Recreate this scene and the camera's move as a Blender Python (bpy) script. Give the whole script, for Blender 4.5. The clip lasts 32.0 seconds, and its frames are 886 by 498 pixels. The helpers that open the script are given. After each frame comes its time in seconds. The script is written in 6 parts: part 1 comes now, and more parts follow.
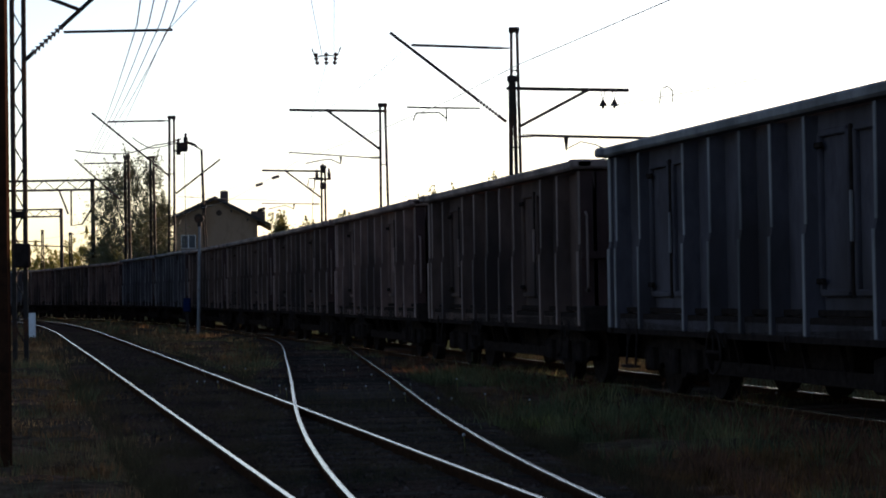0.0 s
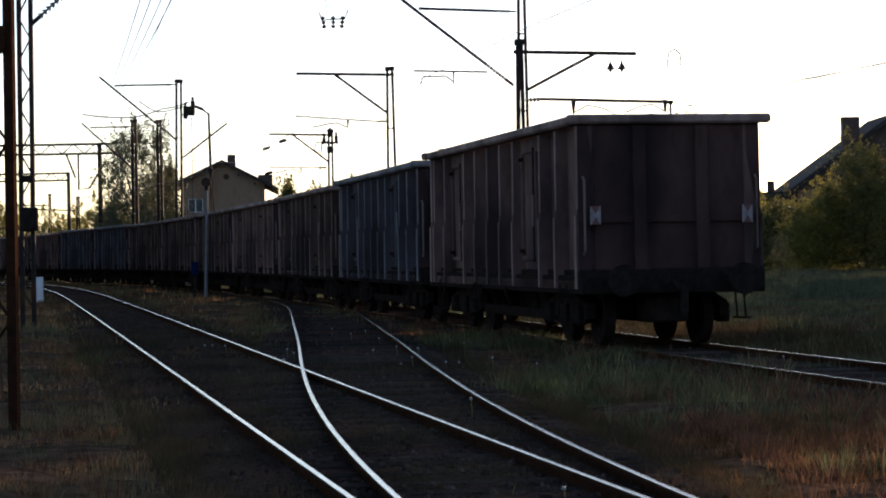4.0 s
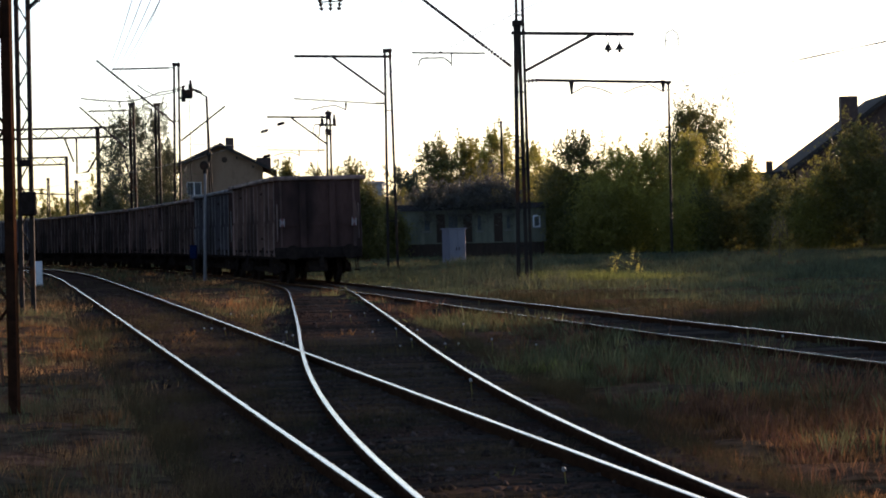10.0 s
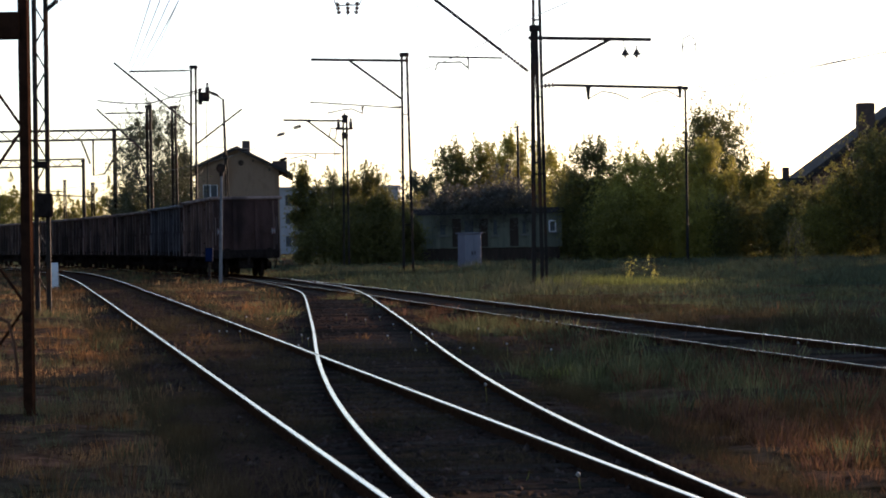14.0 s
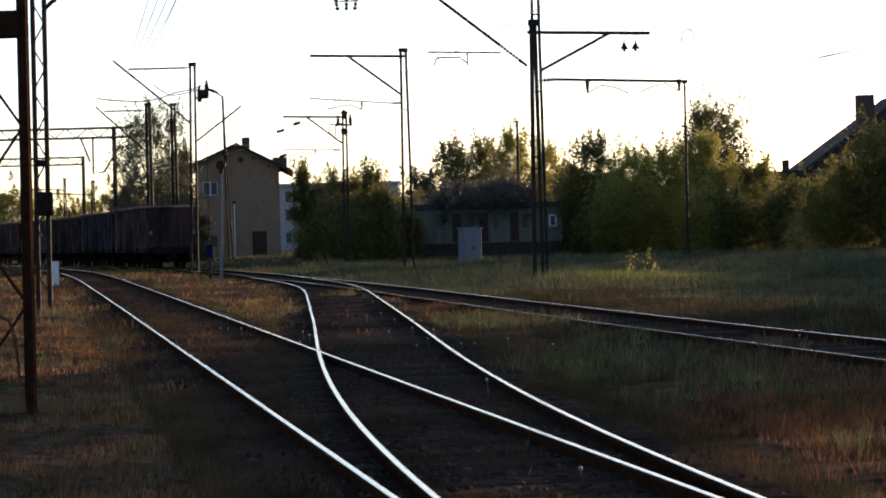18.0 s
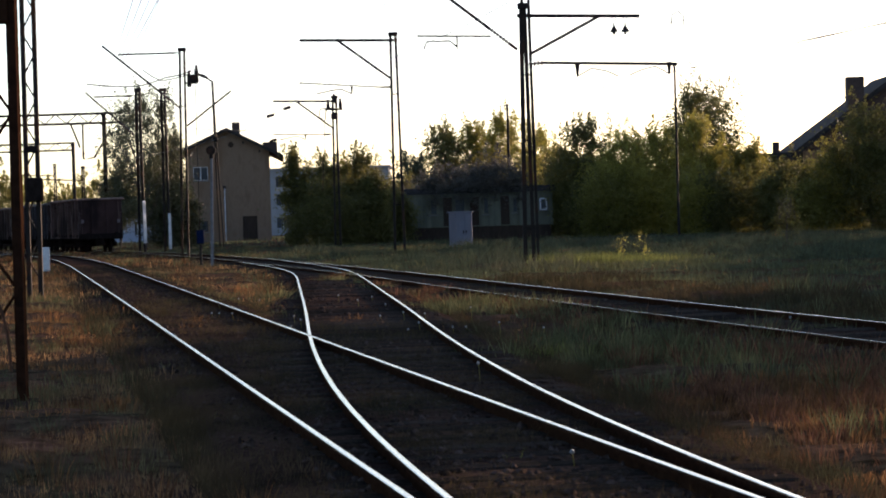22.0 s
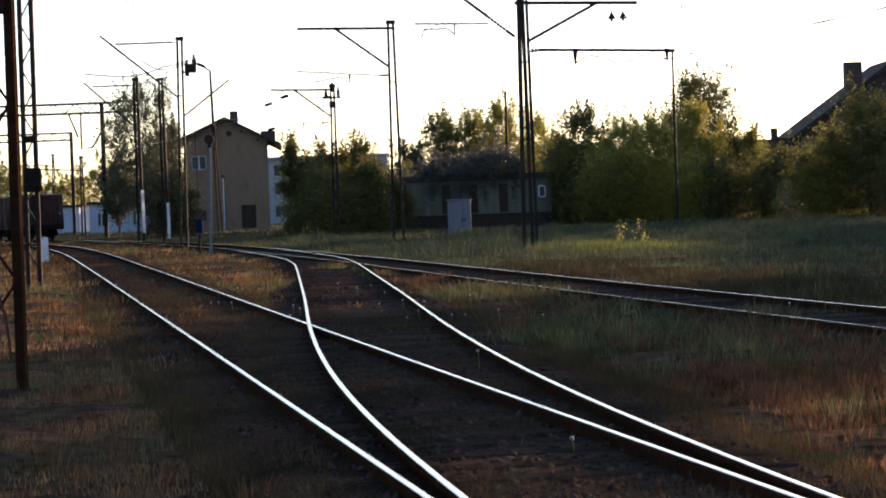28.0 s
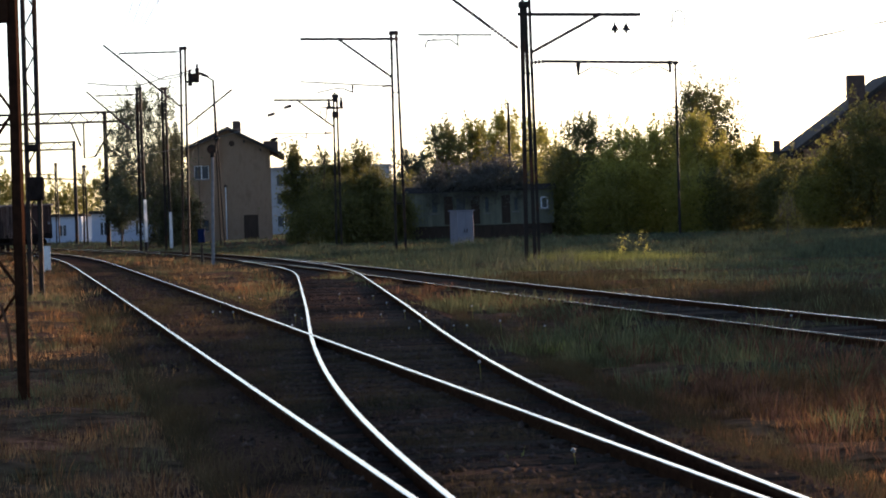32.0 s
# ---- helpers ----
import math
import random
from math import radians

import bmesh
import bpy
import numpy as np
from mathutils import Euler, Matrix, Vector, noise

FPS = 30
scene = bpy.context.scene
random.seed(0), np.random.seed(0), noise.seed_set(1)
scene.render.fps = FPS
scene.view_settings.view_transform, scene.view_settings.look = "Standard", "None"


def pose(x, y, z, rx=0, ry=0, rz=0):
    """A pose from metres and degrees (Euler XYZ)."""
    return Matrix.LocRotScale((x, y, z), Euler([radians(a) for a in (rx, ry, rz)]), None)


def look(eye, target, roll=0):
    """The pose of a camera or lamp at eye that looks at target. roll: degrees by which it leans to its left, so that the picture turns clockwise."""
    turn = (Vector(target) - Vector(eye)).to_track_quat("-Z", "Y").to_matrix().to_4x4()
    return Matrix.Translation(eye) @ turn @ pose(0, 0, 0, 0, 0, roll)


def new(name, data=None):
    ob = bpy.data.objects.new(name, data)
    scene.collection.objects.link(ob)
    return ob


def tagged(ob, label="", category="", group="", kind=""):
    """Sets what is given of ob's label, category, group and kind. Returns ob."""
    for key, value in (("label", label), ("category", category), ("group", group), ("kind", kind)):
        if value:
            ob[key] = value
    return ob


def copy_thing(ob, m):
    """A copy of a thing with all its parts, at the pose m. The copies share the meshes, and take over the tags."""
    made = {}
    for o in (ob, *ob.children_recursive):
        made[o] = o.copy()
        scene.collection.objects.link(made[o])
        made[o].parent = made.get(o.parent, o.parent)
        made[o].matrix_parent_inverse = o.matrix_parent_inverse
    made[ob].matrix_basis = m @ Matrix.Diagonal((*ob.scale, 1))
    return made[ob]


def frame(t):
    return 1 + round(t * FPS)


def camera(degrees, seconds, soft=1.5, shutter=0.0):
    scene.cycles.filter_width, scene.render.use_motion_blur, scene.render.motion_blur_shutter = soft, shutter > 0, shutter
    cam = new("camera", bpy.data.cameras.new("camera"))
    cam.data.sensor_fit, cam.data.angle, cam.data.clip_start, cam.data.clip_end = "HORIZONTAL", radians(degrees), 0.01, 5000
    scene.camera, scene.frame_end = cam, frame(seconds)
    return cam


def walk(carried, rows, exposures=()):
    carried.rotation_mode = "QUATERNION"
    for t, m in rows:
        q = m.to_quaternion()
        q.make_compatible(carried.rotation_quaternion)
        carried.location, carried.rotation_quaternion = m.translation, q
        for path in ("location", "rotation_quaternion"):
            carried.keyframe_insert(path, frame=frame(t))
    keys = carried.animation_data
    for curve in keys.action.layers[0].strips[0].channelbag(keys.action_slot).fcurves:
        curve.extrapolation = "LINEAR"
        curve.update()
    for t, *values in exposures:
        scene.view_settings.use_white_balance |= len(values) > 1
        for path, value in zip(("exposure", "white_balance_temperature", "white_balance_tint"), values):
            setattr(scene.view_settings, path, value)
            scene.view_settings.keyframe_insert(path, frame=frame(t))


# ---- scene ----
cam = camera(22.18, 32.0, soft=1.9)
EYE = (0.0, 0.0, 1.555)
# seconds, tilt from straight down, lean, heading
SWAY = [
    (0, 91.025, 1.020, -0.331), (0.5, 90.976, 0.999, -0.351), (1, 90.981, 0.717, -0.310), (1.5, 90.880, 0.596, -0.161),
    (2, 90.524, 0.620, -0.242), (2.5, 90.410, 0.941, -0.527), (3, 90.331, 1.024, -0.476), (3.5, 90.214, 0.949, -0.197),
    (5.5, 89.917, 1.280, -0.240), (6, 89.873, 1.296, -0.237), (6.5, 89.808, 1.293, -0.194), (7, 89.748, 1.243, -0.239),
    (7.5, 89.698, 1.286, -0.240), (8, 89.663, 1.376, -0.210), (8.5, 89.653, 1.407, -0.250), (9, 89.814, 1.410, -0.266),
    (9.5, 89.769, 1.432, -0.221), (10, 89.646, 1.394, -0.177), (10.5, 89.619, 1.402, -0.059), (11, 89.638, 1.304, 0.050),
    (11.5, 89.717, 1.366, 0.010), (12, 89.815, 1.220, 0.063), (12.5, 89.761, 1.202, 0.127), (13, 89.695, 1.180, 0.062),
    (13.5, 89.755, 1.062, 0.107), (14, 89.762, 1.020, 0.221), (14.5, 89.725, 1.059, 0.089), (16.5, 89.772, 1.095, 0.273),
    (17, 89.744, 1.115, 0.208), (17.5, 89.657, 1.358, 0.229), (18, 89.643, 1.474, 0.231), (18.5, 89.638, 1.518, 0.143),
    (19, 89.573, 1.529, 0.055), (19.5, 89.426, 1.598, 0.106), (20, 89.384, 1.643, 0.096), (20.5, 89.517, 1.641, 0.088),
    (21, 89.545, 1.764, 0.115), (21.5, 89.330, 1.751, 0.063), (22, 89.229, 1.766, -0.005), (22.5, 89.287, 1.572, 0.100),
    (23, 89.274, 1.545, 0.169), (23.5, 89.307, 1.693, 0.051), (24, 89.333, 1.675, 0.022), (24.5, 89.343, 1.613, -0.056),
    (25, 89.228, 1.489, -0.068), (25.5, 89.045, 1.414, -0.058), (27.5, 88.855, 2.160, -0.162), (28, 88.919, 2.100, -0.040),
    (28.5, 88.924, 1.915, -0.008), (29, 89.065, 1.809, 0.048), (29.5, 89.177, 2.012, -0.021), (30, 89.141, 2.010, -0.074),
    (30.5, 89.160, 1.951, 0.004), (31, 89.202, 1.738, -0.018), (31.5, 89.261, 1.743, 0.017), (32, 89.196, 1.814, 0.019),
]
walk(cam, [(t, pose(*EYE, rx, ry, rz)) for t, rx, ry, rz in SWAY], exposures=[(0.0, 0.7, 5650, 20), (1.0, 0.7, 5650, 20), (2.0, 1.0, 5650, 20), (20.0, 1.0, 5650, 20), (28.0, 1.3, 5650, 20), (32.0, 1.3, 5650, 20)])

# ---- sky and sun ----
SUN_AZ, SUN_EL = 38.0, 8.0
world = bpy.data.worlds.new("evening_sky")
scene.world = world
world.use_nodes = True
wn = world.node_tree.nodes
sky = wn.new("ShaderNodeTexSky")
sky.sky_type = "NISHITA"
sky.sun_disc = False
sky.sun_elevation = radians(SUN_EL)
sky.sun_rotation = radians(SUN_AZ)
sky.air_density, sky.dust_density, sky.ozone_density = 0.8, 0.8, 0.6
wn["Background"].inputs["Strength"].default_value = 0.15
world.node_tree.links.new(sky.outputs[0], wn["Background"].inputs["Color"])
sun = new("sun", bpy.data.lights.new("sun", "SUN"))
sun.data.energy, sun.data.angle, sun.data.color = 4.2, radians(0.6), (1.0, 0.68, 0.4)
_a, _e = radians(SUN_AZ), radians(SUN_EL)
SUN_DIR = Vector((math.sin(_a) * math.cos(_e), math.cos(_a) * math.cos(_e), math.sin(_e)))
sun.matrix_world = look(SUN_DIR * 60, (0, 0, 0))


# ---- materials ----
def material(name, colours, scale=3.0, detail=6.0, rough=(0.6, 0.9), metal=0.0, bump=0.3, bump_scale=None, spread=0.0,
             streak=1.0, tint=None, tint_scale=0.4, tint_at=0.55, spec=0.5, coords="Object", bump_dist=0.02):
    """Colours blended by noise at one scale, a tint at a larger one, relief and roughness of their own."""
    m = bpy.data.materials.new(name)
    m.use_nodes = True
    n, l = m.node_tree.nodes, m.node_tree.links
    b = n["Principled BSDF"]
    tc, mp = n.new("ShaderNodeTexCoord"), n.new("ShaderNodeMapping")
    l.new(tc.outputs[coords], mp.inputs[0])
    mp.inputs["Scale"].default_value = (1, 1, streak)
    n1 = n.new("ShaderNodeTexNoise")
    n1.inputs["Scale"].default_value, n1.inputs["Detail"].default_value, n1.inputs["Roughness"].default_value = scale, detail, 0.65
    l.new(mp.outputs[0], n1.inputs["Vector"])
    ramp = n.new("ShaderNodeValToRGB")
    e = ramp.color_ramp.elements
    e[0].position, e[1].position = 0.32, 0.68
    e[0].color, e[1].color = (*colours[0], 1), (*colours[-1], 1)
    for i, c in enumerate(colours[1:-1]):
        e.new(0.32 + 0.36 * (i + 1) / (len(colours) - 1)).color = (*c, 1)
    l.new(n1.outputs[0], ramp.inputs[0])
    col = ramp.outputs[0]
    if tint:
        n2 = n.new("ShaderNodeTexNoise")
        n2.inputs["Scale"].default_value, n2.inputs["Detail"].default_value = tint_scale, 4.0
        l.new(mp.outputs[0], n2.inputs["Vector"])
        r2 = n.new("ShaderNodeValToRGB")
        r2.color_ramp.elements[0].position, r2.color_ramp.elements[1].position = tint_at - 0.08, tint_at + 0.08
        l.new(n2.outputs[0], r2.inputs[0])
        mix = n.new("ShaderNodeMix")
        mix.data_type = "RGBA"
        l.new(r2.outputs[0], mix.inputs[0])
        l.new(col, mix.inputs[6])
        mix.inputs[7].default_value = (*tint, 1)
        col = mix.outputs[2]
    if spread:
        info, hsv, mr = n.new("ShaderNodeObjectInfo"), n.new("ShaderNodeHueSaturation"), n.new("ShaderNodeMapRange")
        mr.inputs[3].default_value, mr.inputs[4].default_value = 1 - spread, 1 + spread
        l.new(info.outputs["Random"], mr.inputs[0])
        l.new(mr.outputs[0], hsv.inputs["Value"])
        l.new(col, hsv.inputs["Color"])
        col = hsv.outputs[0]
    l.new(col, b.inputs["Base Color"])
    mr = n.new("ShaderNodeMapRange")
    mr.inputs[3].default_value, mr.inputs[4].default_value = rough
    l.new(n1.outputs[0], mr.inputs[0])
    l.new(mr.outputs[0], b.inputs["Roughness"])
    b.inputs["Metallic"].default_value = metal
    b.inputs["Specular IOR Level"].default_value = spec
    if bump:
        bn, bp = n.new("ShaderNodeTexNoise"), n.new("ShaderNodeBump")
        bn.inputs["Scale"].default_value, bn.inputs["Detail"].default_value = bump_scale or scale * 4, 5.0
        l.new(mp.outputs[0], bn.inputs["Vector"])
        l.new(bn.outputs[0], bp.inputs["Height"])
        bp.inputs["Strength"].default_value, bp.inputs["Distance"].default_value = bump, bump_dist
        l.new(bp.outputs[0], b.inputs["Normal"])
    return m


def leaf_material(name, dark, light, passing=0.35, rough=0.55, patch=None, patch_scale=0.25):
    """Leaves: colour by island, light coming through them."""
    m = bpy.data.materials.new(name)
    m.use_nodes = True
    n, l = m.node_tree.nodes, m.node_tree.links
    b, out = n["Principled BSDF"], n["Material Output"]
    geo, ramp = n.new("ShaderNodeNewGeometry"), n.new("ShaderNodeValToRGB")
    e = ramp.color_ramp.elements
    e[0].color, e[1].color = (*dark, 1), (*light, 1)
    l.new(geo.outputs["Random Per Island"], ramp.inputs[0])
    col = ramp.outputs[0]
    if patch:
        tc, n2, r2, mix = n.new("ShaderNodeTexCoord"), n.new("ShaderNodeTexNoise"), n.new("ShaderNodeValToRGB"), n.new("ShaderNodeMix")
        n2.inputs["Scale"].default_value, n2.inputs["Detail"].default_value = patch_scale, 3.0
        l.new(tc.outputs["Object"], n2.inputs["Vector"])
        r2.color_ramp.elements[0].position, r2.color_ramp.elements[1].position = 0.45, 0.6
        l.new(n2.outputs[0], r2.inputs[0])
        mix.data_type = "RGBA"
        l.new(r2.outputs[0], mix.inputs[0])
        l.new(col, mix.inputs[6])
        mix.inputs[7].default_value = (*patch, 1)
        col = mix.outputs[2]
    l.new(col, b.inputs["Base Color"])
    b.inputs["Roughness"].default_value = rough
    b.inputs["Specular IOR Level"].default_value = 0.25
    tr, ms = n.new("ShaderNodeBsdfTranslucent"), n.new("ShaderNodeMixShader")
    l.new(col, tr.inputs["Color"])
    ms.inputs[0].default_value = passing
    l.new(b.outputs[0], ms.inputs[1])
    l.new(tr.outputs[0], ms.inputs[2])
    l.new(ms.outputs[0], out.inputs["Surface"])
    return m


def mottled(name, colours, scale=0.35, fine=3.0, passing=0.0, relief=0.0, spread=0.5, grain=None):
    """Land cover: patches of several colours, finer lights and darks, and for blades a tone of their own and light coming through."""
    m = bpy.data.materials.new(name)
    m.use_nodes = True
    n, l = m.node_tree.nodes, m.node_tree.links
    b, out = n["Principled BSDF"], n["Material Output"]
    tc = n.new("ShaderNodeTexCoord")
    n1, n2, ramp = n.new("ShaderNodeTexNoise"), n.new("ShaderNodeTexNoise"), n.new("ShaderNodeValToRGB")
    for node, sc, dt in ((n1, scale, 7.0), (n2, fine, 6.0)):
        node.inputs["Scale"].default_value, node.inputs["Detail"].default_value, node.inputs["Roughness"].default_value = sc, dt, 0.62
        l.new(tc.outputs["Object"], node.inputs["Vector"])
    e = ramp.color_ramp.elements
    e[0].position, e[1].position = 0.36, 0.64
    e[0].color, e[1].color = (*colours[0], 1), (*colours[-1], 1)
    for i, c in enumerate(colours[1:-1]):
        e.new(0.36 + 0.28 * (i + 1) / (len(colours) - 1)).color = (*c, 1)
    l.new(n1.outputs[0], ramp.inputs[0])
    mr, hsv = n.new("ShaderNodeMapRange"), n.new("ShaderNodeHueSaturation")
    mr.inputs[1].default_value, mr.inputs[2].default_value, mr.inputs[3].default_value, mr.inputs[4].default_value = 0.3, 0.7, 1 - spread, 1 + spread
    l.new(n2.outputs[0], mr.inputs[0])
    l.new(mr.outputs[0], hsv.inputs["Value"])
    l.new(ramp.outputs[0], hsv.inputs["Color"])
    col = hsv.outputs[0]
    b.inputs["Roughness"].default_value = 0.9
    b.inputs["Specular IOR Level"].default_value = 0.0
    if relief:
        n3, bp = n.new("ShaderNodeTexNoise"), n.new("ShaderNodeBump")
        n3.inputs["Scale"].default_value, n3.inputs["Detail"].default_value = grain or 14.0, 8.0
        l.new(tc.outputs["Object"], n3.inputs["Vector"])
        l.new(n3.outputs[0], bp.inputs["Height"])
        bp.inputs["Strength"].default_value, bp.inputs["Distance"].default_value = relief, 0.05
        l.new(bp.outputs[0], b.inputs["Normal"])
    if passing:
        geo, mr2, hs2 = n.new("ShaderNodeNewGeometry"), n.new("ShaderNodeMapRange"), n.new("ShaderNodeHueSaturation")
        mr2.inputs[3].default_value, mr2.inputs[4].default_value = 0.7, 1.3
        l.new(geo.outputs["Random Per Island"], mr2.inputs[0])
        l.new(mr2.outputs[0], hs2.inputs["Value"])
        l.new(col, hs2.inputs["Color"])
        col = hs2.outputs[0]
        tr, ms = n.new("ShaderNodeBsdfTranslucent"), n.new("ShaderNodeMixShader")
        l.new(col, tr.inputs["Color"])
        ms.inputs[0].default_value = passing
        l.new(b.outputs[0], ms.inputs[1])
        l.new(tr.outputs[0], ms.inputs[2])
        l.new(ms.outputs[0], out.inputs["Surface"])
    l.new(col, b.inputs["Base Color"])
    return m


GROUND = mottled("soil_and_litter", [(0.04027, 0.03364, 0.02109), (0.05595, 0.03831, 0.02567), (0.08949, 0.05045, 0.03302)], 0.5, 5.0, 0.0, 1.0, 0.8, 22.0)
BALLAST = mottled("oily_overgrown_ballast", [(0.02407, 0.01659, 0.01331), (0.04092, 0.02675, 0.02085), (0.06018, 0.03853, 0.02779)], 0.6, 16.0, 0.0, 1.0, 0.6, 26.0)
TIMBER = material("creosoted_timber", [(0.0198, 0.0171, 0.0144), (0.0504, 0.0396, 0.0306)], 9, 6, (0.8, 0.95), bump=0.6, spread=0.35, spec=0)
RAIL_HEAD = material("worn_rail_steel", [(0.4347, 0.377, 0.2946), (0.5691, 0.4958, 0.3891)], 6, 4, (0.16, 0.3), metal=1.0, bump=0.03)
RAIL_WEB = material("rusty_rail_steel", [(0.02016, 0.0103, 0.006272), (0.0401, 0.02061, 0.01142)], 8, 5, (0.7, 0.9), bump=0.3, spec=0)
STEEL = material("dark_painted_mast_steel", [(0.01463, 0.01215, 0.01125), (0.02835, 0.02273, 0.01935)], 5, 6, (0.5, 0.75), bump=0.15, tint=(0.0567, 0.02593, 0.01378), tint_scale=1.5, tint_at=0.62, spec=0.03)
RUST_STEEL = material("rusted_mast_steel", [(0.01836, 0.009072, 0.005616), (0.0324, 0.01555, 0.00864), (0.01404, 0.007776, 0.005616)], 5, 6, (0.6, 0.85), bump=0.25, spec=0.0)
RUST_RED = material("bright_rusty_conduit", [(0.06, 0.03, 0.017), (0.1, 0.05, 0.028)], 8, 5, (0.6, 0.8), bump=0.2, spec=0.1)
IRON = material("dark_iron", [(0.009997, 0.007854, 0.007237), (0.024, 0.01795, 0.01525)], 9, 5, (0.45, 0.7), bump=0.15, spec=0.0)
WIRE = material("weathered_copper_wire", [(0.03, 0.028, 0.026), (0.06, 0.05, 0.045)], 9, 3, (0.5, 0.7), metal=0.3, bump=0.0)
WHITE = material("white_enamel_paint", [(0.44, 0.448, 0.464), (0.576, 0.584, 0.6)], 5, 6, (0.45, 0.7), bump=0.08, tint=(0.32, 0.32, 0.32), tint_scale=2)
GREY_PAINT = material("pale_grey_cabinet_paint", [(0.09826, 0.09826, 0.1214), (0.132, 0.132, 0.1596)], 4, 6, (0.5, 0.7), bump=0.06, streak=0.4)
CONCRETE = material("pale_concrete", [(0.11, 0.106, 0.11), (0.17, 0.165, 0.17)], 6, 7, (0.75, 0.95), bump=0.3, spec=0.1)
PLASTER = material("tan_house_plaster", [(0.1287, 0.08618, 0.05621), (0.1716, 0.1189, 0.07927), (0.1482, 0.09956, 0.06629)], 1.4, 8, (0.8, 0.95), bump=0.2, tint=(0.127, 0.07874, 0.04557), tint_scale=0.35, tint_at=0.6, streak=0.45, spec=0.1)
ROOF = material("dark_roof_felt", [(0.022, 0.02, 0.019), (0.045, 0.04, 0.037)], 4, 6, (0.7, 0.9), bump=0.4, spec=0.02)
BRICK_DARK = material("sooty_chimney_brick", [(0.03, 0.018, 0.0144), (0.06, 0.036, 0.027)], 6, 5, (0.8, 0.95), bump=0.3)
GLASS = material("dim_window_glass", [(0.03, 0.034, 0.04), (0.05, 0.055, 0.06)], 1, 2, (0.25, 0.4), bump=0.0, spec=0.12)
DOOR_WOOD = material("dark_brown_door_wood", [(0.02, 0.013, 0.009), (0.04, 0.026, 0.018)], 6, 5, (0.6, 0.8), bump=0.25, streak=0.15, spec=0.15)
GREEN_WOOD = material("dull_green_board_paint", [(0.07711, 0.081, 0.06055), (0.1315, 0.1296, 0.09315)], 3, 7, (0.65, 0.85), bump=0.25, streak=0.2, spread=0.15, spec=0.1)
BLUE_PLASTIC = material("blue_barrel_plastic", [(0.002925, 0.00731, 0.03218), (0.004387, 0.0117, 0.04387)], 4, 4, (0.7, 0.85), bump=0.05, spec=0.05)
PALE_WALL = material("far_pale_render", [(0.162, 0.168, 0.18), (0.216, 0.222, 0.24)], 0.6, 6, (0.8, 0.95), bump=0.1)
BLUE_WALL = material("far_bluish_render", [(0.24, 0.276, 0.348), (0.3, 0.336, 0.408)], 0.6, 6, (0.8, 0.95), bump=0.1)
BARK = material("grey_brown_bark", [(0.035, 0.028, 0.022), (0.075, 0.06, 0.048)], 8, 6, (0.85, 1.0), bump=0.8, streak=0.25)
WAGON_BROWN = material("coal_wagon_brown_paint", [(0.07284, 0.04488, 0.03811), (0.1318, 0.0816, 0.06784), (0.09362, 0.0595, 0.05102)], 2.4, 8, (0.7, 0.9), bump=0.25, tint=(0.04335, 0.02992, 0.02648), tint_scale=0.7, tint_at=0.52, streak=0.45, spec=0.03)
# end walls: darker brown than the sides, with their shade put into it
END_PAINT = material("brown_shaded_end_wall_paint", [(0.03672, 0.02052, 0.01836), (0.06048, 0.03456, 0.03024), (0.04536, 0.02592, 0.02268)], 2.4, 8, (0.7, 0.9), bump=0.25, tint=(0.02376, 0.01566, 0.01458), tint_scale=0.7, tint_at=0.52, streak=0.45, spec=0.03)
# RIB_* colours, also on top rails: wear plus edge light painted in
RIB_BROWN = material("coal_wagon_brown_worn_highlit_ribs", [(0.1343, 0.0917, 0.07898), (0.2457, 0.169, 0.1452), (0.1802, 0.1238, 0.1074)], 2.4, 8, (0.6, 0.85), bump=0.25, tint=(0.07313, 0.05265, 0.0468), tint_scale=0.7, tint_at=0.52, streak=0.45, spec=0.06)
WAGON_GREY = material("coal_wagon_sooty_brown_paint", [(0.04534, 0.02928, 0.02413), (0.07809, 0.05102, 0.0421), (0.05793, 0.03828, 0.0318)], 2.4, 8, (0.7, 0.9), bump=0.25, tint=(0.03066, 0.02228, 0.0199), tint_scale=0.7, tint_at=0.52, streak=0.45, spec=0.03)
RIB_GREY = material("coal_wagon_sooty_brown_worn_highlit_ribs", [(0.1091, 0.07818, 0.06682), (0.2035, 0.1447, 0.1252), (0.1474, 0.1057, 0.09099)], 2.4, 8, (0.6, 0.85), bump=0.25, tint=(0.06055, 0.04607, 0.04081), tint_scale=0.7, tint_at=0.52, streak=0.45, spec=0.06)
WAGON_BLUE = material("coal_wagon_faded_blue_paint", [(0.03391, 0.03043, 0.03551), (0.06121, 0.05431, 0.06121), (0.0452, 0.04073, 0.04673)], 2.4, 8, (0.7, 0.9), bump=0.25, tint=(0.0307, 0.02592, 0.02648), tint_scale=0.7, tint_at=0.55, streak=0.45, spec=0.03)
RIB_BLUE = material("coal_wagon_faded_blue_worn_highlit_ribs", [(0.08882, 0.08442, 0.0865), (0.1694, 0.1593, 0.1589), (0.125, 0.1178, 0.1178)], 2.4, 8, (0.6, 0.85), bump=0.25, tint=(0.05288, 0.05067, 0.05122), tint_scale=0.7, tint_at=0.55, streak=0.45, spec=0.06)
PORCELAIN = material("brown_insulator_porcelain", [(0.05, 0.028, 0.02), (0.08, 0.045, 0.03)], 3, 3, (0.15, 0.3), bump=0.0)
PLATE = material("grimy_tail_plate_paint", [(0.13, 0.1118, 0.117), (0.26, 0.234, 0.2392)], 14, 6, (0.7, 0.9), bump=0.1, spec=0.05)
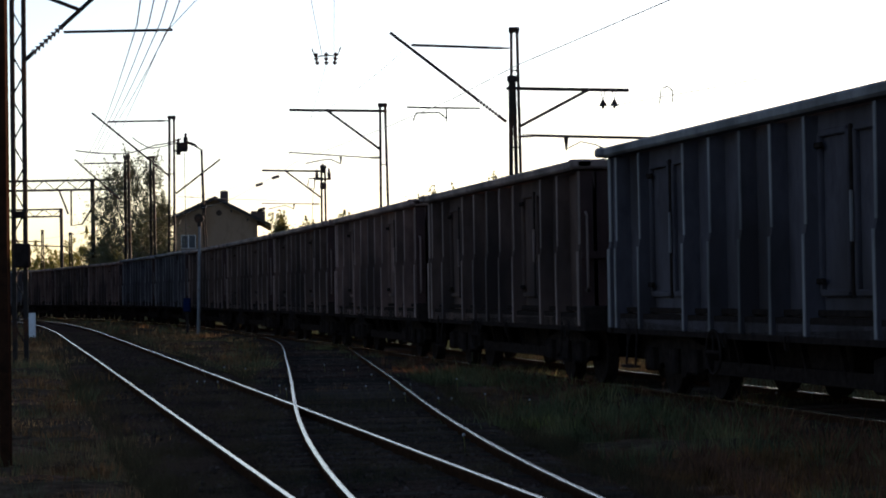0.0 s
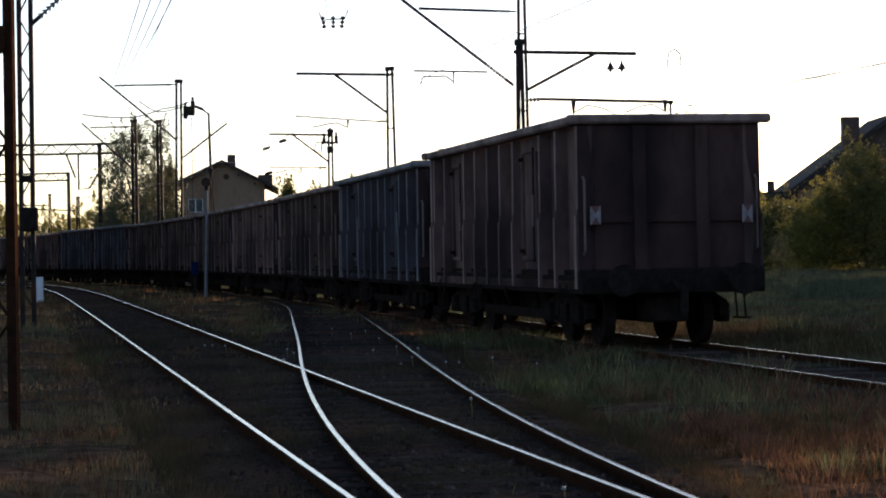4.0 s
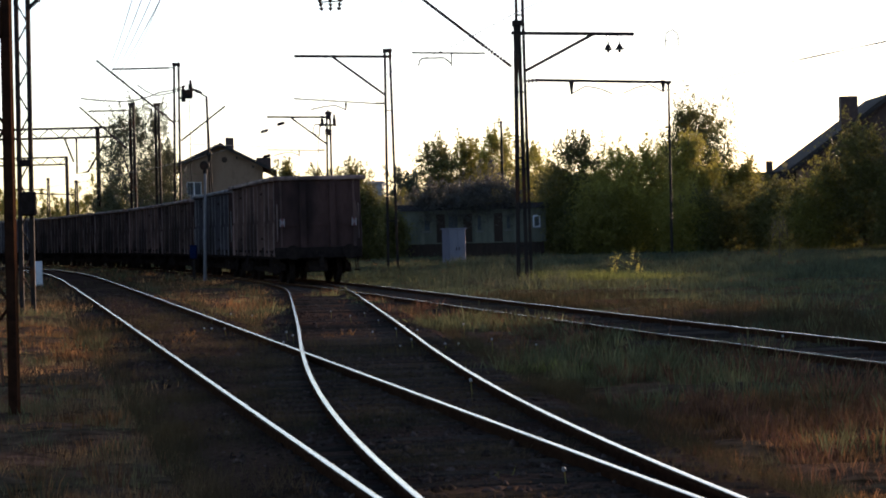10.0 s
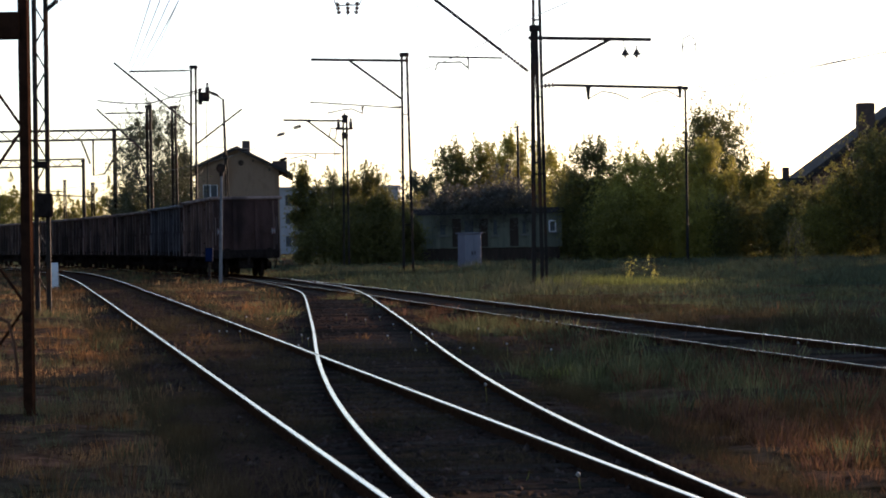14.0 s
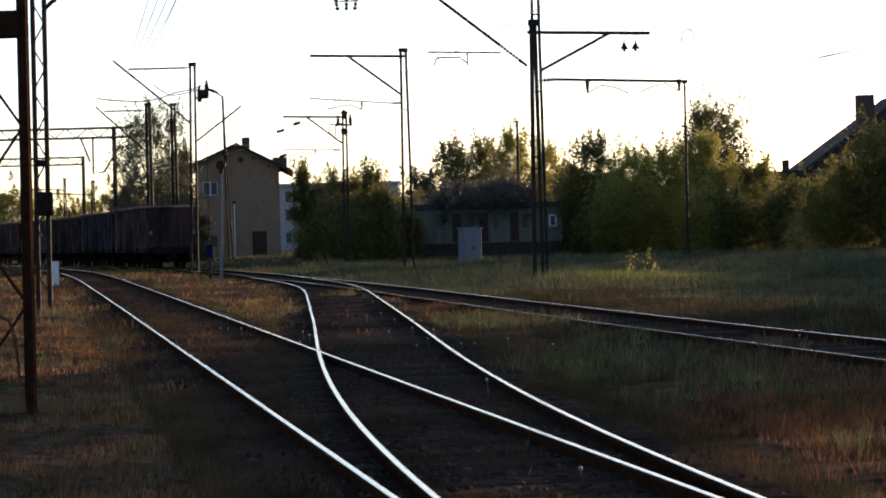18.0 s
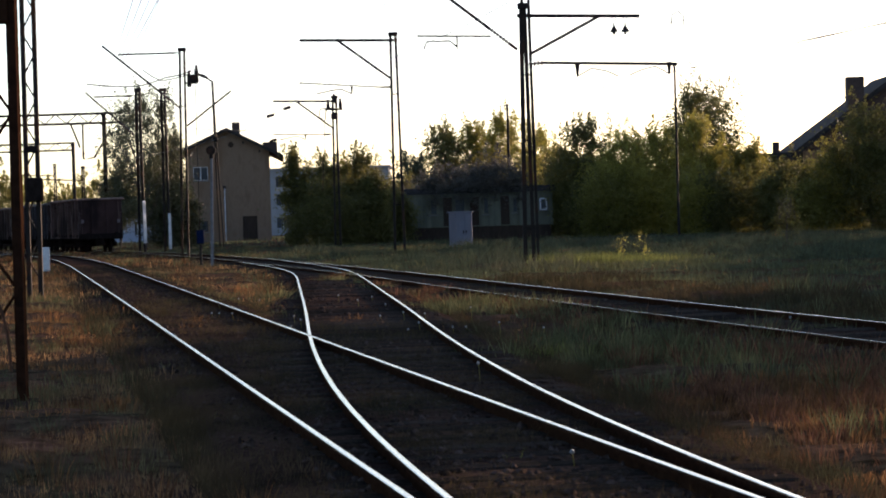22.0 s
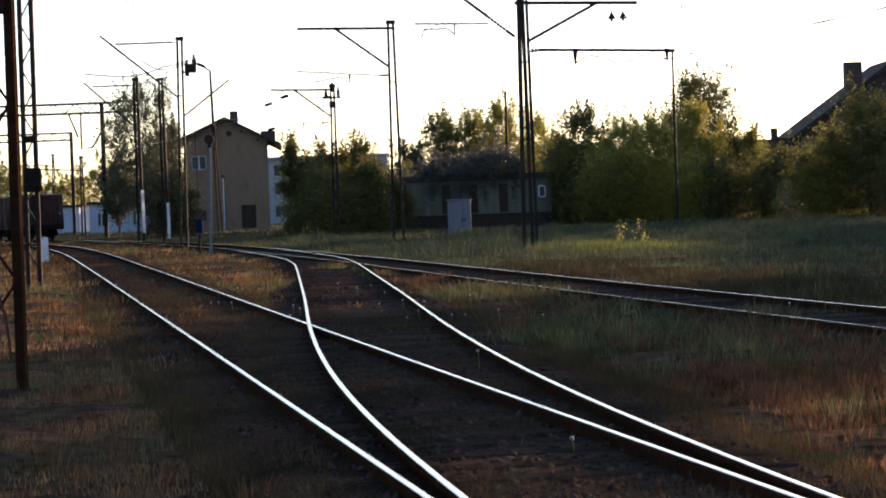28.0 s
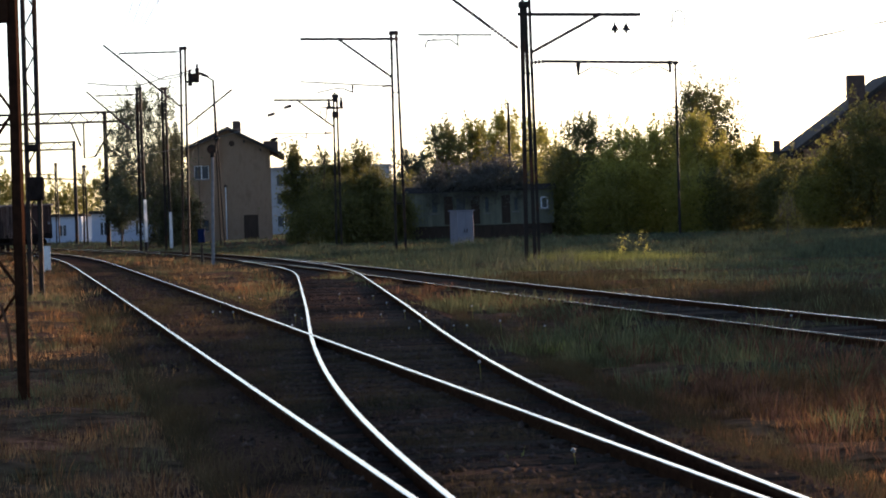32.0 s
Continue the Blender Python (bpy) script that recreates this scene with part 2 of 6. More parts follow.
RED_PAINT = material("red_signal_paint", [(0.066, 0.0198, 0.0198), (0.11, 0.0286, 0.0286)], 4, 4, (0.45, 0.65), bump=0.05)


# ---- mesh helpers ----
def mesh_of(bm, name, mat, smooth=False):
    me = bpy.data.meshes.new(name)
    bm.normal_update()
    bm.to_mesh(me)
    bm.free()
    me.materials.append(mat)
    if smooth:
        me.polygons.foreach_set("use_smooth", [True] * len(me.polygons))
    return me


def part(name, bm, mat, parent, label="", smooth=False):
    """One mesh object under a thing or a part."""
    ob = new(name, mesh_of(bm, name, mat, smooth) if isinstance(bm, bmesh.types.BMesh) else bm)
    ob.parent = parent
    return tagged(ob, label=label)


def thing(name, label, category, at=None, group="", kind=""):
    ob = new(name)
    ob.empty_display_size = 0.2
    if at is not None:
        ob.matrix_world = at
    return tagged(ob, label, category, group, kind)


def box(size, at=(0, 0, 0), rot=None, bevel=0.0, bm=None):
    bm = bm or bmesh.new()
    m = Matrix.Translation(at) @ (rot.to_4x4() if rot else Matrix.Identity(4)) @ Matrix.Diagonal((*size, 1))
    made = bmesh.ops.create_cube(bm, size=1.0, matrix=m)
    if bevel:
        edges = list({e for v in made["verts"] for e in v.link_edges})
        bmesh.ops.bevel(bm, geom=edges, offset=bevel, segments=1, affect="EDGES")
    return bm


def beam(p, q, w, h=None, bm=None, up=(0, 0, 1)):
    """A square bar from p to q."""
    p, q = Vector(p), Vector(q)
    d = q - p
    z = d.normalized()
    u = Vector(up) if abs(z.dot(Vector(up))) < 0.95 else Vector((1, 0, 0))
    x = u.cross(z).normalized()
    y = z.cross(x)
    rot = Matrix((x, y, z)).transposed()
    return box((w, h or w, d.length), (p + q) / 2, rot, bm=bm)


def rod(p, q, r0, r1=None, bm=None, sides=8, caps=True):
    """A round bar from p to q, tapered if two radii are given."""
    bm = bm or bmesh.new()
    p, q = Vector(p), Vector(q)
    d = q - p
    m = Matrix.Translation((p + q) / 2) @ d.to_track_quat("Z", "Y").to_matrix().to_4x4()
    bmesh.ops.create_cone(bm, cap_ends=caps, segments=sides, radius1=r0, radius2=r0 if r1 is None else r1, depth=d.length, matrix=m)
    return bm


def poly(points, depth, bm=None):
    """A flat outline given thickness by the vector depth."""
    bm = bm or bmesh.new()
    vs = [bm.verts.new(p) for p in points]
    f = bm.faces.new(vs)
    r = bmesh.ops.extrude_face_region(bm, geom=[f])
    bmesh.ops.translate(bm, verts=[g for g in r["geom"] if isinstance(g, bmesh.types.BMVert)], vec=depth)
    bmesh.ops.recalc_face_normals(bm, faces=bm.faces[:])
    return bm


# ---- lines of the tracks ----
def smooth_line(points, passes=40):
    p = np.array(points, float)
    t = np.concatenate([[0], np.cumsum(np.linalg.norm(np.diff(p, axis=0), axis=1))])
    u = np.linspace(0, t[-1], int(t[-1] * 2) + 1)
    q = np.stack([np.interp(u, t, p[:, k]) for k in (0, 1)], 1)
    for _ in range(passes):
        q[5:-5] = np.stack([q[5 + d:len(q) - 5 + d] for d in range(-5, 6)]).mean(0)
    s = np.concatenate([[0], np.cumsum(np.linalg.norm(np.diff(q, axis=0), axis=1))])
    return s, q


def on_line(line, s):
    return np.array([np.interp(s, line[0], line[1][:, 0]), np.interp(s, line[0], line[1][:, 1])])


LINE_T = smooth_line([(20, -44.4), (14.6, -22.2), (9.85, 0), (6.4, 16.7), (4.19, 27.6), (1.72, 40.2), (-.58, 54), (-2.36, 63.3), (-5.15, 77.8), (-10.6, 103), (-15.4, 122),
                      (-22.3, 143.3), (-28.5, 162), (-36, 181), (-47, 205), (-62, 233), (-100, 290), (-150, 350), (-230, 430)])
LINE_A = smooth_line([(8.1, -28), (3.95, -6.7), (.61, 11.2), (-7.13, 52.7), (-14.2, 90.3), (-15.8, 98.1), (-18, 108.9), (-20.6, 119.9), (-23.6, 131), (-30.5, 152), (-40, 178),
                      (-60, 222)], 12)
LINE_B = smooth_line([(1.45, 7), (.77, 11.1), (.49, 13.1), (-.08, 17.8), (-.53, 23), (-.84, 27), (-1.34, 34.8), (-2.37, 49.3), (-3.2, 61), (-3.8, 66.7), (-4.75, 73), (-6.35, 82),
                      (-7.9, 90)], 4)
RAIL_TOP = 0.17
GAUGE = 1.505


def bent(points, r, sides=6, mat=None):
    """One bar bent along a row of points."""
    bm = bmesh.new()
    pts = [Vector(p) for p in points]
    rings = []
    for i, p in enumerate(pts):
        d = (pts[min(i + 1, len(pts) - 1)] - pts[max(i - 1, 0)]).normalized()
        u = Vector((0, 1, 0)) if abs(d.y) < 0.9 else Vector((1, 0, 0))
        x = u.cross(d).normalized()
        y = d.cross(x)
        rings.append([bm.verts.new(p + (x * math.cos(a * math.tau / sides) + y * math.sin(a * math.tau / sides)) * r) for a in range(sides)])
    for a, b in zip(rings[:-1], rings[1:]):
        for k in range(sides):
            bm.faces.new((a[k], a[(k + 1) % sides], b[(k + 1) % sides], b[k]))
    bm.faces.new(rings[0][::-1])
    bm.faces.new(rings[-1])
    return bm


def channel(p, q, w, s):
    """A steel channel from p to q, open towards the side s (+1 or -1 along x)."""
    p, q = Vector(p), Vector(q)
    t, h = w * 0.12, w / 2
    b = w * 0.55
    out = [(0, -h), (-s * b, -h), (-s * b, -h + t), (-s * t, -h + t), (-s * t, h - t), (-s * b, h - t), (-s * b, h), (0, h)]
    bm = bmesh.new()
    a = [bm.verts.new(p + Vector((x, y, 0))) for x, y in out]
    c = [bm.verts.new(q + Vector((x, y, 0))) for x, y in out]
    n = len(out)
    for k in range(n):
        bm.faces.new((a[k], a[(k + 1) % n], c[(k + 1) % n], c[k]))
    bm.faces.new(a[::-1])
    bm.faces.new(c)
    bmesh.ops.recalc_face_normals(bm, faces=bm.faces[:])
    return bm


def fast_mesh(name, verts, faces, mat):
    """A mesh from arrays of corners and of faces that all have the same number of corners."""
    me = bpy.data.meshes.new(name)
    n, k = faces.shape
    me.vertices.add(len(verts))
    me.vertices.foreach_set("co", np.ascontiguousarray(verts, np.float32).ravel())
    me.loops.add(n * k)
    me.loops.foreach_set("vertex_index", np.ascontiguousarray(faces, np.int32).ravel())
    me.polygons.add(n)
    me.polygons.foreach_set("loop_start", np.arange(0, n * k, k, dtype=np.int32))
    me.update(calc_edges=True)
    me.materials.append(mat)
    return me


# ---- ground ----
def ground_z(x, y):
    """Gentle lumps, flat along the tracks."""
    d = min(abs(x - float(np.interp(y, l[1][:, 1], l[1][:, 0]))) for l in (LINE_A, LINE_B, LINE_T) if l is not LINE_B or 6 < y < 90)
    free = max(0.0, min(1.0, (d - 1.1) / 0.9))
    n = noise.noise((x * 0.35, y * 0.35, 0.0)) * 0.11 + noise.noise((x * 1.3, y * 1.3, 3.0)) * 0.065 + noise.noise((x * 3.1, y * 3.1, 5.0)) * 0.02
    side = x - float(np.interp(y, LINE_T[1][:, 1], LINE_T[1][:, 0]))
    ridge = 0.09 * math.exp(-((side - 3.2) / 1.0) ** 2) * max(0.0, min(1.0, (52 - y) / 12)) * (0.8 + 0.8 * noise.noise((x * 0.5, y * 0.5, 8.0)))
    return n * free - 0.05 * (1 - free) + ridge


def ground():
    xs = np.concatenate([-np.geomspace(3000, 45, 14), np.linspace(-40, -12.4, 46), np.linspace(-12, 16, 141), np.linspace(16.5, 40, 40), np.geomspace(45, 3000, 14)])
    ys = np.concatenate([-np.geomspace(600, 12, 8), np.linspace(-10, 7, 18), np.linspace(8, 48, 201), np.linspace(49, 90, 62), np.linspace(92, 240, 75), np.geomspace(250, 4500, 14)])
    near = lambda x, y: max(0.0, min(1.0, (60 - abs(x)) / 30)) * max(0.0, min(1.0, (260 - y) / 60)) * (1.0 if y > -20 else 0.0)
    verts = [(x, y, ground_z(x, y) * near(x, y)) for y in ys for x in xs]
    nx = len(xs)
    faces = [(j * nx + i, j * nx + i + 1, (j + 1) * nx + i + 1, (j + 1) * nx + i) for j in range(len(ys) - 1) for i in range(nx - 1)]
    me = bpy.data.meshes.new("ground")
    me.from_pydata(verts, [], faces)
    me.materials.append(GROUND)
    me.polygons.foreach_set("use_smooth", [True] * len(me.polygons))
    tagged(new("ground", me), "rough railway land with dry and green grass", "ground", kind="structure")


ground()


def ribbon(line, s0, s1, step, profile, mat, name, parent=None, off=0.0):
    """A profile of (sideways, height) points drawn along a line."""
    ss = np.arange(s0, s1 + step * 0.5, step)
    pts = np.array([on_line(line, s) for s in ss])
    tan = np.gradient(pts, axis=0)
    tan /= np.linalg.norm(tan, axis=1)[:, None]
    nor = np.stack([tan[:, 1], -tan[:, 0]], 1)
    k = len(profile)
    verts = [(*(p + n * (off + a)), z) for p, n in zip(pts, nor) for a, z in profile]
    faces = [(i * k + j, i * k + (j + 1) % k, (i + 1) * k + (j + 1) % k, (i + 1) * k + j) for i in range(len(ss) - 1) for j in range(k)]
    faces += [tuple(range(k))[::-1], tuple((len(ss) - 1) * k + j for j in range(k))]
    me = bpy.data.meshes.new(name)
    me.from_pydata(verts, [], faces)
    me.materials.append(mat)
    ob = new(name, me)
    if parent:
        ob.parent = parent
    return ob


WEB = [(-0.062, 0.01), (0.062, 0.01), (0.05, 0.03), (0.009, 0.045), (0.009, 0.125), (0.034, 0.135), (0.034, 0.158), (-0.034, 0.158), (-0.034, 0.135), (-0.009, 0.125), (-0.009, 0.045), (-0.05, 0.03)]
def polished_band(w):
    """The polished band on top of a rail."""
    return [(-w, 0.1585), (w, 0.1585), (w, 0.168), (w * 0.6, 0.1705), (-w * 0.6, 0.1705), (-w, 0.168)]


def track(name, line, s0, s1, label, gauge=GAUGE, bed_z=0.07, band=0.021, near=1.0):
    t = thing(name, label, "railway track", kind="structure")
    bed = ribbon(line, s0, s1, 1.0, [(-2.4, -0.16), (2.4, -0.16), (1.5, bed_z - 0.06), (1.28, bed_z), (-1.28, bed_z), (-1.5, bed_z - 0.06)], BALLAST, "ballast_bed", t)
    bed["kind"] = "stuff"
    for side in (-1, 1):
        rail = ribbon(line, s0, s1, 0.5, WEB, RAIL_WEB, "rail", t, side * gauge / 2)
        head = ribbon(line, s0, s1, 0.5, polished_band(band if side > 0 else band * near), RAIL_HEAD, "rail_head", rail, side * gauge / 2)
        tagged(head, "polished running surface")
    return t


TRACK_T = track("track_main", LINE_T, 0, 330, "curved main railway track with polished rails", GAUGE, 0.066, 0.012, 0.4)
TRACK_A = track("track_siding", LINE_A, 0, 250, "straight railway track with polished rails", 1.58)
TRACK_B = track("track_turnout", LINE_B, 0, 78, "branching turnout track joining the main line", 1.6, 0.074)


# ---- the train ----
PITCH = 12.95
WL = 11.5      # body length
WW = 2.78      # body width
WZ0 = 0.88


def wheelset(parent, x):
    ws = bmesh.new()
    for sy in (-0.75, 0.75):
        rod((0, sy - 0.065, 0), (0, sy + 0.065, 0), 0.45, bm=ws, sides=20)
        rod((0, sy * 1.0 - 0.09 * (1 if sy > 0 else -1), 0), (0, sy - 0.06 * (1 if sy > 0 else -1), 0), 0.48, bm=ws, sides=20)
        rod((0, sy * 1.09, 0), (0, sy * 1.2, 0), 0.12, bm=ws, sides=10)
    rod((0, -0.8, 0), (0, 0.8, 0), 0.08, bm=ws, sides=10)
    o = part("wheelset", ws, IRON, parent)
    o.location = (x, 0, 0.45)
    return o


def bogie(parent, x):
    b = bmesh.new()
    for sy in (-1.0, 1.0):
        poly([(-1.25, sy * 1.0 - 0.06, 0.62), (-1.25, sy - 0.06, 0.4), (-0.95, sy - 0.06, 0.32), (-0.55, sy - 0.06, 0.42), (-0.35, sy - 0.06, 0.25), (0.35, sy - 0.06, 0.25), (0.55, sy - 0.06, 0.42),
              (0.95, sy - 0.06, 0.32), (1.25, sy - 0.06, 0.4), (1.25, sy - 0.06, 0.62), (0.5, sy - 0.06, 0.76), (-0.5, sy - 0.06, 0.76)], (0, 0.12, 0), b)
        for k in (-0.14, 0.0, 0.14):
            rod((k, sy * 1.1, 0.3), (k, sy * 1.1, 0.6), 0.06, bm=b, sides=8)
        for k in (-0.9, 0.9):
            box((0.3, 0.16, 0.3), (k, sy * 1.08, 0.45), bm=b, bevel=0.03)
    box((0.5, 2.1, 0.3), (0, 0, 0.62), bm=b)
    o = part("bogie", b, IRON, parent)
    o.location = (x, 0, 0)
    for k in (-0.9, 0.9):
        wheelset(o, k)
    return o


def pressed_sheet(x0, x1, z0, z1, y, sy, rng):
    """A steel sheet between two ribs, bulged by the load and dented here and there."""
    bm = bmesh.new()
    nx, nz = 6, 8
    bulge = rng.uniform(0.005, 0.03)
    dents = [(rng.uniform(0.2, 0.8), rng.uniform(0.1, 0.9), rng.uniform(-0.025, 0.025)) for _ in range(3)]
    rows = []
    for j in range(nz + 1):
        row = []
        for i in range(nx + 1):
            u, v = i / nx, j / nz
            d = bulge * math.sin(u * math.pi) * math.sin(v * math.pi)
            d += sum(k * math.exp(-((u - a) ** 2 + (v - b) ** 2) / 0.02) for a, b, k in dents) if 0 < i < nx and 0 < j < nz else 0.0
            row.append(bm.verts.new((x0 + (x1 - x0) * u, y + sy * d, z0 + (z1 - z0) * v)))
        rows.append(row)
    for r0, r1 in zip(rows[:-1], rows[1:]):
        for i in range(nx):
            bm.faces.new((r0[i], r0[i + 1], r1[i + 1], r1[i]))
    rim = [e for e in bm.edges if e.is_boundary]
    made = bmesh.ops.extrude_edge_only(bm, edges=rim)
    for v in made["geom"]:
        if isinstance(v, bmesh.types.BMVert):
            v.co.y -= sy * 0.05
    bmesh.ops.recalc_face_normals(bm, faces=bm.faces[:])
    return bm


def wagon(paint, rib, label, at, tail=False, WZ1=3.02):
    """An open coal wagon; x is its way of travel, z = 0 the rail top."""
    w = thing("coal_wagon", label, "wagon", at, group="coal train")
    hl, hw = WL / 2, WW / 2
    sheet = hw - 0.23
    # underframe
    b = bmesh.new()
    for sy in (-1, 1):
        box((WL - 0.1, 0.12, 0.26), (0, sy * (hw - 0.12), WZ0 + 0.02), bm=b)
    for k in np.linspace(-hl + 0.4, hl - 0.4, 9):
        box((0.1, WW - 0.3, 0.2), (k, 0, WZ0), bm=b)
    box((WL - 0.2, 0.4, 0.3), (0, 0, WZ0 - 0.02), bm=b)
    box((WL - 0.1, WW - 0.3, 0.06), (0, 0, WZ0 + 0.2), bm=b)
    part("underframe", b, IRON, w)
    part("centre_sill", box((WL - 0.3, 0.6, 0.52), (0, 0, 0.6), bevel=0.03), IRON, w)
    for sy in (-1, 1):
        rig = beam((-2.6, sy * 0.95, 0.4), (2.6, sy * 0.95, 0.4), 0.07, 0.16)
        for k in (-2.6, 2.6):
            beam((k, sy * 0.95, 0.4), (k + (0.8 if k > 0 else -0.8), sy * 1.05, 0.85), 0.06, 0.08, bm=rig)
        for k in (-1.6, -0.5, 0.5, 1.6):
            beam((k, sy * 0.95, 0.4), (k, sy * 1.05, 0.85), 0.06, 0.06, bm=rig)
        part("truss", rig, IRON, w)
    # bays along one side: corner post, bay, door, four bays, door, bay, wide end bay
    cuts = (-hl, -4.40, -3.37, -1.52, -0.51, 0.47, 1.53, 2.51, 4.34, 5.38)
    rng = random.Random(len(label))
    for sy in (-1, 1):
        p = box((WL, 0.03, WZ1 - WZ0 - 0.01), (0, sy * (sheet - 0.04), (WZ0 + WZ1) / 2))
        wall = part("side_wall", p, paint, w)
        for i, (x0, x1) in enumerate(zip(cuts, (*cuts[1:], hl))):
            if i not in (2, 7):
                out = 0.14 if i == 9 else 0.0
                part("panel", pressed_sheet(x0, x1, WZ0 + 0.1, WZ1 - 0.03, sy * (sheet + out), sy, rng), paint, wall)
        for i, x in enumerate((*cuts, hl)):
            end_post = i in (0, 10)
            wd = 0.12 if end_post else 0.07
            x2 = x + (0.065 if i == 0 else -0.065 if i == 10 else 0)
            bm = bmesh.new()
            rows = []
            bow = rng.uniform(-0.012, 0.012)
            for z, d in ((WZ1 - 0.05, 0.175), (WZ0 + 1.1, 0.185), (WZ0 + 1.0, 0.205), (WZ0 + 0.1, 0.215), (WZ0 - 0.04, 0.215)):
                dx = bow * math.sin((z - WZ0) * 1.6)
                rows.append([bm.verts.new((x2 + dx + a * wd, sy * (sheet + b), z)) for a, b in ((-0.55, -0.03), (-0.42, d), (0.42, d), (0.55, -0.03))])
            for r0, r1 in zip(rows[:-1], rows[1:]):
                for k in range(3):
                    bm.faces.new((r0[k], r0[k + 1], r1[k + 1], r1[k]))
            bm.faces.new(rows[0])
            bm.faces.new(rows[-1])
            bmesh.ops.recalc_face_normals(bm, faces=bm.faces[:])
            part("stanchion", bm, paint, wall)
            # outer flange of the rib, paler by wear and a painted highlight
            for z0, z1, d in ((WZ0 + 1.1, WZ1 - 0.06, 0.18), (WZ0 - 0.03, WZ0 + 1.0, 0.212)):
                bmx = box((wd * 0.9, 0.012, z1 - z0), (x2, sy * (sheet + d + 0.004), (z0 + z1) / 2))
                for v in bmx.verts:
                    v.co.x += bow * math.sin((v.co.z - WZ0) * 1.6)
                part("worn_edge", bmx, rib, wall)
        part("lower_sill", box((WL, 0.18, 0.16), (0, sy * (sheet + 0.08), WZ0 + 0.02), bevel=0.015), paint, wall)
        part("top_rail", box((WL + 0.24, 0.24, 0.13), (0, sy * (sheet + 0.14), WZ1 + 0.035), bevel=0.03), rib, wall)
        for x0, x1 in ((-3.37, -1.52), (2.51, 4.34)):
            xd, half = (x0 + x1) / 2, (x1 - x0) / 2 - 0.07
            part("door_header", box((x1 - x0 - 0.1, 0.05, 0.17), (xd, sy * (sheet + 0.03), WZ1 - 0.13), bevel=0.01), paint, wall)
            part("door_threshold", box((x1 - x0 - 0.1, 0.04, 0.3), (xd, sy * (sheet - 0.01), WZ0 + 0.24), bevel=0.01), paint, wall)
            for k in (-1, 1):
                cx, lw = xd + k * (half / 2 + 0.05), half - 0.1
                z0, z1 = WZ0 + 0.4, WZ1 - 0.24
                bm = box((lw, 0.025, z1 - z0), (cx, sy * (sheet + 0.0), (z0 + z1) / 2))
                for dx, dz, sx, sz in ((0, (z1 - z0) / 2, lw, 0.07), (0, -(z1 - z0) / 2, lw, 0.07), (-lw / 2, 0, 0.07, z1 - z0), (lw / 2, 0, 0.07, z1 - z0)):
                    box((sx, 0.06, sz), (cx + dx, sy * (sheet + 0.035), (z0 + z1) / 2 + dz), bm=bm, bevel=0.012)
                door = part("door_leaf", bm, paint, w)
                for zz in (z0 + 0.12, z1 - 0.12):
                    part("hinge", box((0.16, 0.05, 0.06), (cx + k * lw * 0.42, sy * (sheet + 0.08), zz), bevel=0.01), IRON, door)
                if k < 0:
                    part("locking_bar", rod((xd - 0.02, sy * (sheet + 0.06), WZ0 + 0.35), (xd - 0.02, sy * (sheet + 0.06), WZ1 - 0.2), 0.024, sides=6), IRON, door)
                    part("handle", box((0.035, 0.035, 0.5), (xd - 0.1, sy * (sheet + 0.1), WZ0 + 1.15), bevel=0.008), rib, door, "worn pale door handle")
        # lashing rings under the sill
        for xs in (-4.9, -1.0, 1.0, 4.8):
            part("lashing_ring", bent([(xs + 0.06 * math.cos(a), sy * (hw - 0.01), WZ0 - 0.12 + 0.08 * math.sin(a)) for a in np.linspace(0, math.tau, 10)], 0.012, 5), IRON, w)
        # steps and a hand wheel
        for xs in (-hl + 1.0, hl - 1.0):
            st = bmesh.new()
            for k in (-0.2, 0.2):
                rod((xs + k, sy * (hw - 0.02), 0.36), (xs + k, sy * (hw - 0.06), 0.9), 0.016, bm=st, sides=6)
            box((0.42, 0.14, 0.03), (xs, sy * (hw - 0.02), 0.36), bm=st)
            part("step", st, IRON, w)
        hwheel = bent([(1.3 + 0.25 * math.cos(a * math.tau / 20), sy * (hw + 0.02), 0.62 + 0.25 * math.sin(a * math.tau / 20)) for a in range(21)]
                      + [(1.3 - 0.25, sy * (hw + 0.02), 0.62), (1.3, sy * (hw + 0.02), 0.62), (1.3, sy * (hw + 0.02), 0.86)], 0.018, 5)
        part("brake_wheel", hwheel, IRON, w)
    for sx in (-1, 1):
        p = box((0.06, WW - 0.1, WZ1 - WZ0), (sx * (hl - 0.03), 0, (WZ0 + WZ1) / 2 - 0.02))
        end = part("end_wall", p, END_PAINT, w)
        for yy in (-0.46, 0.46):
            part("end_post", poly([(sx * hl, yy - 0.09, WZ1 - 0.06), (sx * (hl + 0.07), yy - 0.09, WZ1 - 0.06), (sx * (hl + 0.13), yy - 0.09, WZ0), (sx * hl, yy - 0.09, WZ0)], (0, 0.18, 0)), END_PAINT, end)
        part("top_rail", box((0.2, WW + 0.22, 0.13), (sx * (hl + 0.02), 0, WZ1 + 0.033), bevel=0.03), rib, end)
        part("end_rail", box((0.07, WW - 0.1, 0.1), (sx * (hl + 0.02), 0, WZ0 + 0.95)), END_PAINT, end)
        part("headstock", box((0.16, WW - 0.06, 0.36), (sx * (hl + 0.06), 0, WZ0 + 0.06), bevel=0.02), IRON, end)
        for yy in (-hw + 0.12, hw - 0.12):
            part("handrail", bent([(sx * hl, yy, WZ0 + 0.45), (sx * (hl + 0.08), yy, WZ0 + 0.5), (sx * (hl + 0.08), yy, WZ0 + 1.5), (sx * hl, yy, WZ0 + 1.55)], 0.018), rib, end)
